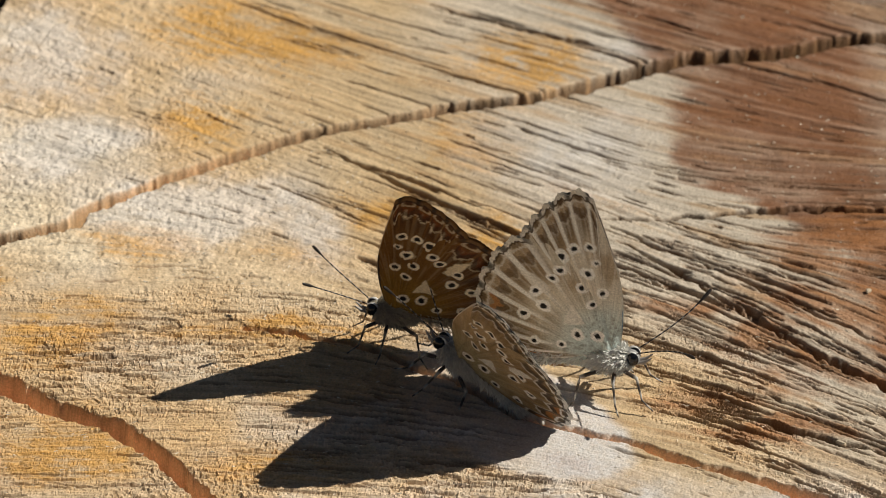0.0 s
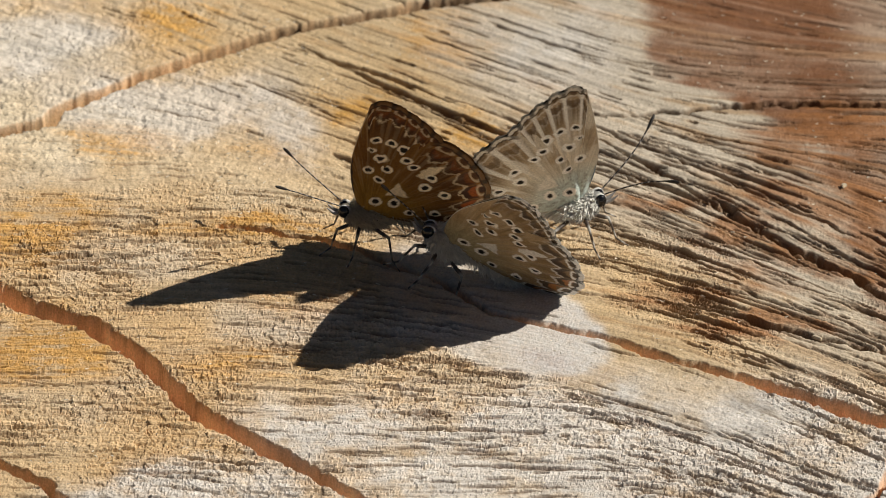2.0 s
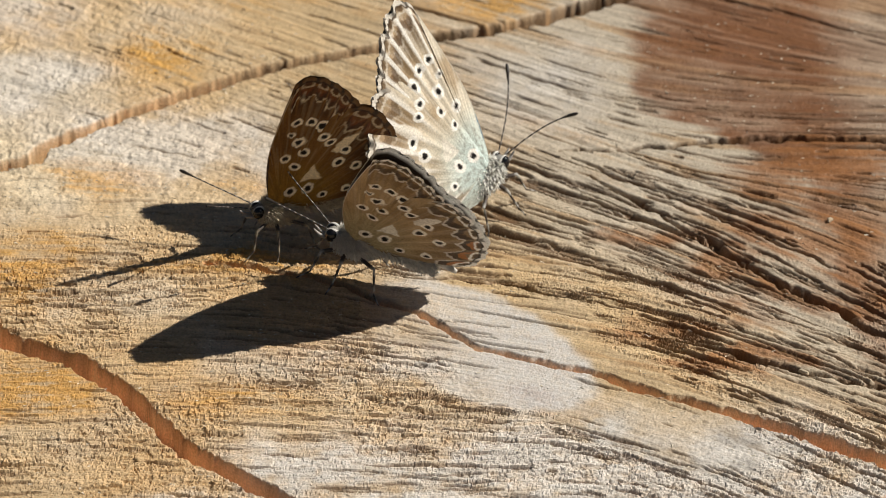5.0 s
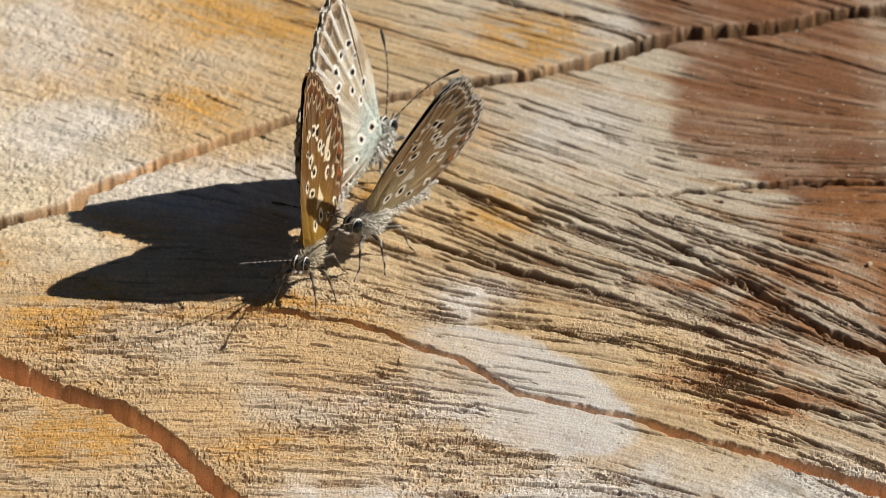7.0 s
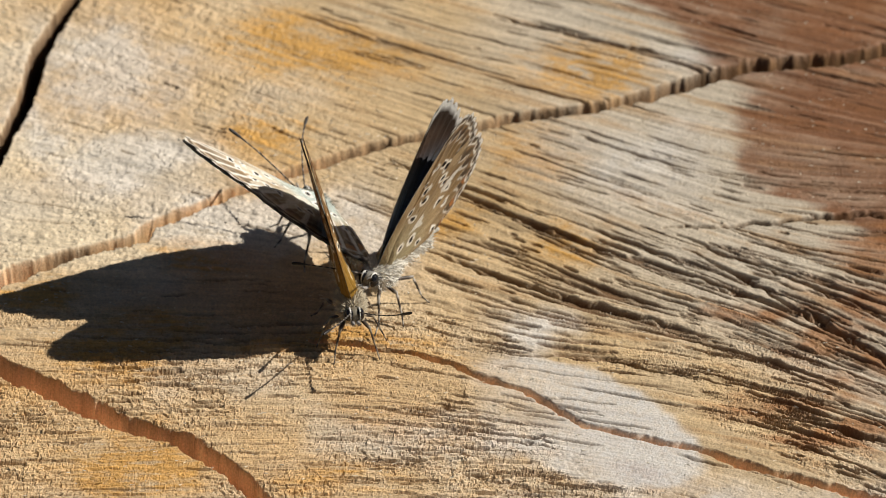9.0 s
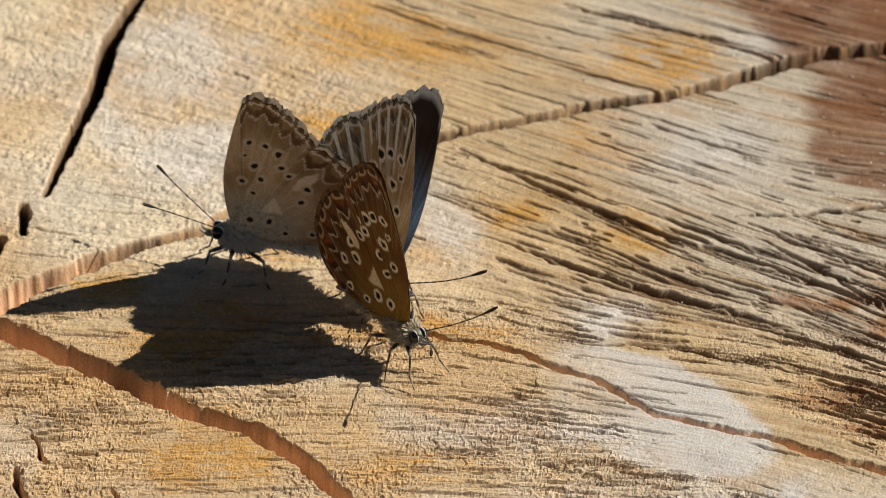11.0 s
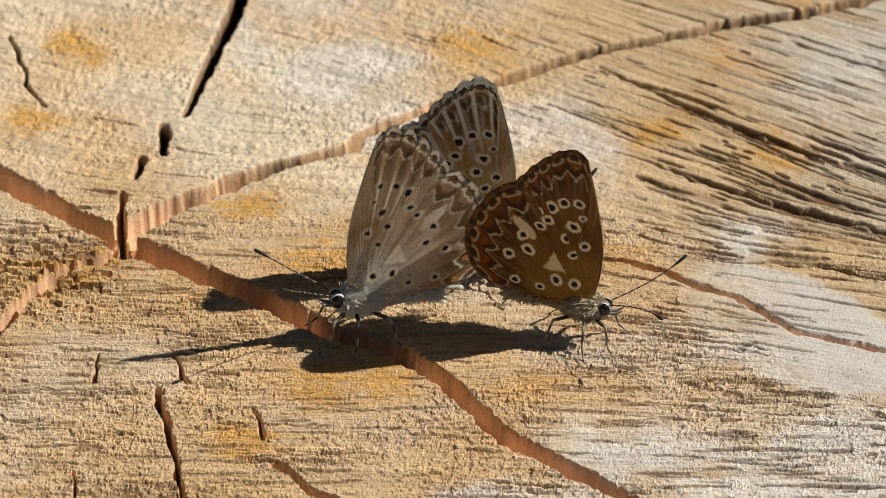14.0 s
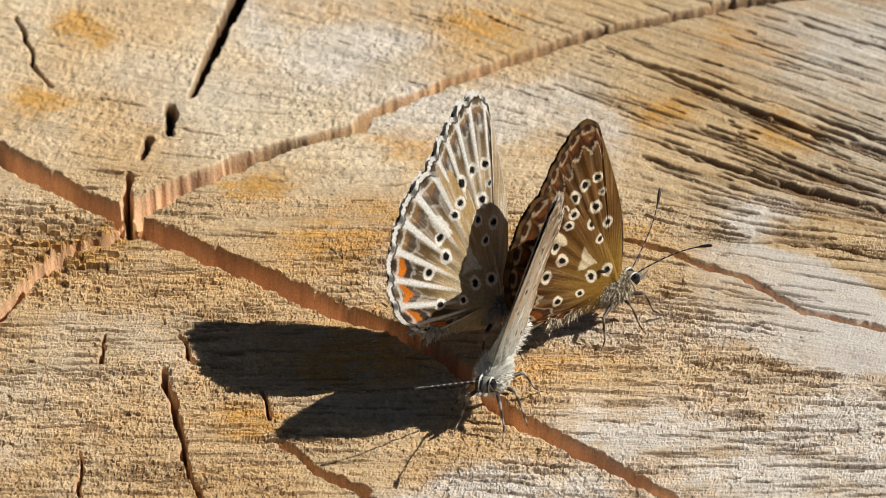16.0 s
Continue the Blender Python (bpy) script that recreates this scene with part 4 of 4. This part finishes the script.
# ---- moves: seconds, x and y (mm), height, heading, pitch, lean of the closed wings and how far they open ----
MOVES = {}
MOVES["A"] = (
    (0, 15.37, -5.6, 0.12, 172.59, 2.44, -21.98, 0.27),
    (0.5, 15.54, -6.45, 0.12, 175.23, 3.76, -21.58, 0.27),
    (1, 15.35, -6.4, 0.1, 174.88, 2.53, -21.68, 0.27),
    (1.5, 14.24, -6.17, 0.23, 172.16, 3.41, -24.42, 0.27),
    (2, 15.02, -6.43, 0.2, 173.69, 3.28, -22.63, 0.27),
    (2.5, 15.06, -6.53, 0.12, 172.12, 3.33, -22.44, 0.27),
    (3, 14.63, -6.43, 0.01, 172.2, 0.18, -21.47, 0.27),
    (3.5, 13.09, -4.65, 0, 189.62, -4.77, -19.79, 0.27),
    (4, 11.74, -2.84, -0.02, 194.99, -1.28, -18.72, 0.27),
    (6.5, 7.56, 0.28, 0.01, 229.94, 1.04, -7.91, 0.36),
    (7, 8.44, -0.56, -0.03, 251.43, 1.56, 2.54, 0.45),
    (7.5, 8.59, -0.37, -0.03, 257.11, -4.16, 6.43, 0.45),
    (8, 9.28, -1.03, 0.09, 260.58, -4.4, 7.26, 0.45),
    (8.5, 7.95, -2.13, 0.07, 269.4, -3.12, 14.96, 0.45),
    (11, 5.06, -8.01, 0.23, 311.28, 1.49, 9.19, 0.36),
    (11.5, 6.28, -10.73, 0, 316.03, -2.85, 4.19, 0.36),
    (12, 6.5, -11.46, 0, 329.4, -8.64, 6.85, 0.36),
    (12.5, 6.82, -13.01, 0, 332.42, -6.35, 7.46, 0.36),
    (13, 7.83, -14.79, 0, 334.58, -4.74, 10.38, 0.36),
    (13.5, 7.99, -15.24, 0, 338.58, -2.83, 9.28, 0.36),
    (14, 7.9, -15.19, 0, 342.98, -1.63, 9.38, 0.36),
    (14.5, 8.3, -15.36, 0, 343.74, -1.93, 13.2, 0.36),
    (15, 9.39, -16.92, 0, 379.79, -2.7, 2.28, 0.36),
    (15.5, 9.5, -16.75, 0, 387.61, -1.8, 0.16, 0.36),
    (16, 10.01, -15.64, 0, 392.94, 5.55, -2.67, 0.36),
)
MOVES["B"] = (
    (0, 32.43, -11.35, 0, -14.36, 7.92, 9.04, 0.36),
    (0.5, 33.3, -9.74, 0, -21.77, 11.78, -1.2, 0.36),
    (1, 32.74, -8.6, 0, 9, 11.86, -12.22, 0.36),
    (1.5, 31.76, -4.17, 0, 16, 12.46, 13.04, 0.36),
    (2, 31.92, -4.8, 0, 11, 7.22, 22.56, 0.36),
    (2.5, 31.91, -4.7, 0, 12, 7.13, 22.27, 0.36),
    (3, 30.81, -3.24, 0, 22.6, 11.32, 4.44, 0.36),
    (3.5, 27.96, -0.14, -0.09, 35.37, 15.36, -19.04, 0.36),
    (4, 28.07, 0.53, -0.12, 37.5, 12.52, -25.37, 0.36),
    (6.5, 18.09, 13.49, 0.3, 59.1, 14.58, -10.47, 0.36),
    (7, 14.67, 15.29, 0.21, 55.9, 15.57, -4.74, 0.36),
    (7.5, 13.13, 15.77, 0.04, 56.06, 15.16, -1.58, 0.36),
    (8, 12.68, 13.34, 0.22, 63.07, 10.17, -9.84, 0.36),
    (8.5, 8.41, 10.92, 0.1, 97.62, 3.31, -53.08, 0.36),
    (11, -7.92, 4.96, -0.35, 172.37, 4.7, -15.13, 0.36),
    (11.5, -9.98, -7.12, 0.04, 203.11, 6.93, -22.46, 0.36),
    (12, -9.34, -13.09, -0.01, 217.36, 0.97, -28.57, 0.36),
    (12.5, -9.63, -13.3, -0.21, 211.28, -0.22, -23.9, 0.36),
    (13, -9.16, -13.61, -0.03, 203.95, 0.71, -24.42, 0.36),
    (13.5, -9.44, -14.73, -0.07, 203.05, 4.87, -11.84, 0.36),
    (14, -9.42, -14.69, -0.09, 197.37, 5.5, -7.72, 0.36),
    (14.5, -8.67, -16.08, -0.06, 200.16, 7.89, -18.11, 0.36),
    (15, -1.98, -24.6, 0.01, 235.79, 1.89, -8.32, 0.36),
    (15.5, 0.41, -26.26, -0.2, 248.55, 1.2, -7.58, 0.36),
    (16, 0.68, -26.76, 0.11, 250.89, 0.84, -16, 0.36),
)
MOVES["C"] = (
    (0, 19.17, -10.34, -0.2, 150.48, 25.32, -33.45, 0.18),
    (0.5, 20.24, -10.97, -0.02, 148.41, 19.88, -23.1, 0.32),
    (1, 20.88, -10.1, -0.06, 142.85, 28.53, -23.92, 0.45),
    (1.4, 20.52, -9.68, -0.16, 152.79, 28, -28.94, 0.45),
    (1.5, 20.6, -9.4, -0.1, 146, 25, -33.5, 21),
    (1.6, 20.33, -9.46, -0.2, 157.76, 27.74, -31, 3),
    (1.75, 20.2, -9.3, -0.24, 161.49, 27.54, -33.33, 0.36),
    (2, 19.97, -9.04, -0.3, 167.7, 27.21, -36.47, 0.18),
    (2.5, 20.86, -9.41, -0.09, 168.63, 25.27, -38.03, 0.27),
    (3, 19.49, -9.18, -0.14, 164.69, 31.59, -32.37, 0.32),
    (3.5, 17.94, -8.72, 0.29, 168.62, 21.35, -33.66, 0.81),
    (3.9, 18.6, -8, 0.3, 160, 18, -32, 2.2),
    (4, 18.6, -7, 0, 150, 13, -30, 11),
    (4.1, 18.5, -6.6, 0, 147, 16, -28, 24),
    (4.2, 18.3, -6.8, 0, 153, 12, -29, 9),
    (4.4, 16.6, -6.5, 0.31, 160, 12, -30, 2),
    (6.5, 13.46, 0.39, 0.35, 207.43, 10.39, -31.49, 0.54),
    (7, 13.3, 3.92, 0, 226.98, 3.94, -25.15, 0.5),
    (7.5, 12.26, 3.16, 0, 235.43, 5.07, -31.07, 0.45),
    (8, 12.94, 2.87, 0, 237.19, 7.72, -30.21, 0.41),
    (8.05, 12.73, 2.79, 0, 236.59, 7.6, -29.45, 2.5),
    (8.1, 12.6, 2.9, 0, 244, 4, -29, 20.4),
    (8.2, 12.2, 2.8, 0, 236, 7, -28, 0.68),
    (8.5, 10.83, 2.03, 0, 231.2, 6.5, -22.57, 0.36),
    (10.8, 3.99, -0.21, -0.09, 301.86, -5.46, -9.17, 2.2),
    (11, 3.4, -0.4, -0.1, 308, -6.5, -8, 5),
    (11.1, 3.5, -0.6, -0.1, 308, -5, -3, 14),
    (11.2, 3.6, -0.9, -0.1, 309, -4, -1, 4.5),
    (11.5, 4.23, -2.06, 0, 312.07, 1.25, 4.53, 2.54),
    (12, 4.26, -2.14, -0.02, 365.94, 4.09, 2.76, 0.68),
    (12.5, 3.37, -5.83, -0.37, 365.97, 2, -5.05, 0.68),
    (13, 2.63, -7.79, 0.34, 351.99, -1.05, 6.65, 0.67),
    (13.5, 1.56, -8.27, 0.14, 353.46, -0.19, 7.49, 0.67),
    (14, 1.34, -6.62, -0.1, 354.94, 0.97, 10.89, 0.68),
    (14.1, 1.28, -7.55, -0.08, 357.18, -0.81, 9.57, 0.54),
    (14.2, 1.22, -8.48, -0.06, 359.41, -2.59, 9, 5),
    (14.3, 1.15, -9.4, -0.04, 361.65, -4.37, 6.93, 1.2),
    (14.5, 1.03, -11.26, 0, 366.12, -7.93, 4.29, 0.8),
    (14.7, 1.59, -13.24, 0.31, 367.58, -3.35, 0.87, 0.68),
    (15, 1.68, -16.25, 0.78, 382.52, 0.77, -5.22, 0.7),
    (15.5, 0.82, -17.7, 0.65, 388.47, -0.32, -10.16, 0.7),
    (16, 0.16, -19.32, 0.44, 397.72, -8.31, -16.8, 0.7),
)


def motions():
    for key, (thing, wings, size) in BUTTERFLIES.items():
        rows = MOVES[key]
        walk(thing, [(t, pose(x * MM, y * MM, z * MM, 0, -pitch, turn)) for t, x, y, z, turn, pitch, lean, gap in rows])
        for part_, side, reach in wings:  # the forewings swing forward as they open
            walk(part_, [(t, pose(0, 0, 4.4 * size * MM, lean - side * gap, 0, 0) @ pose(0, 0, 0, 0, reach * max(gap - 3, 0), 0)) for t, x, y, z, turn, pitch, lean, gap in rows])


motions()
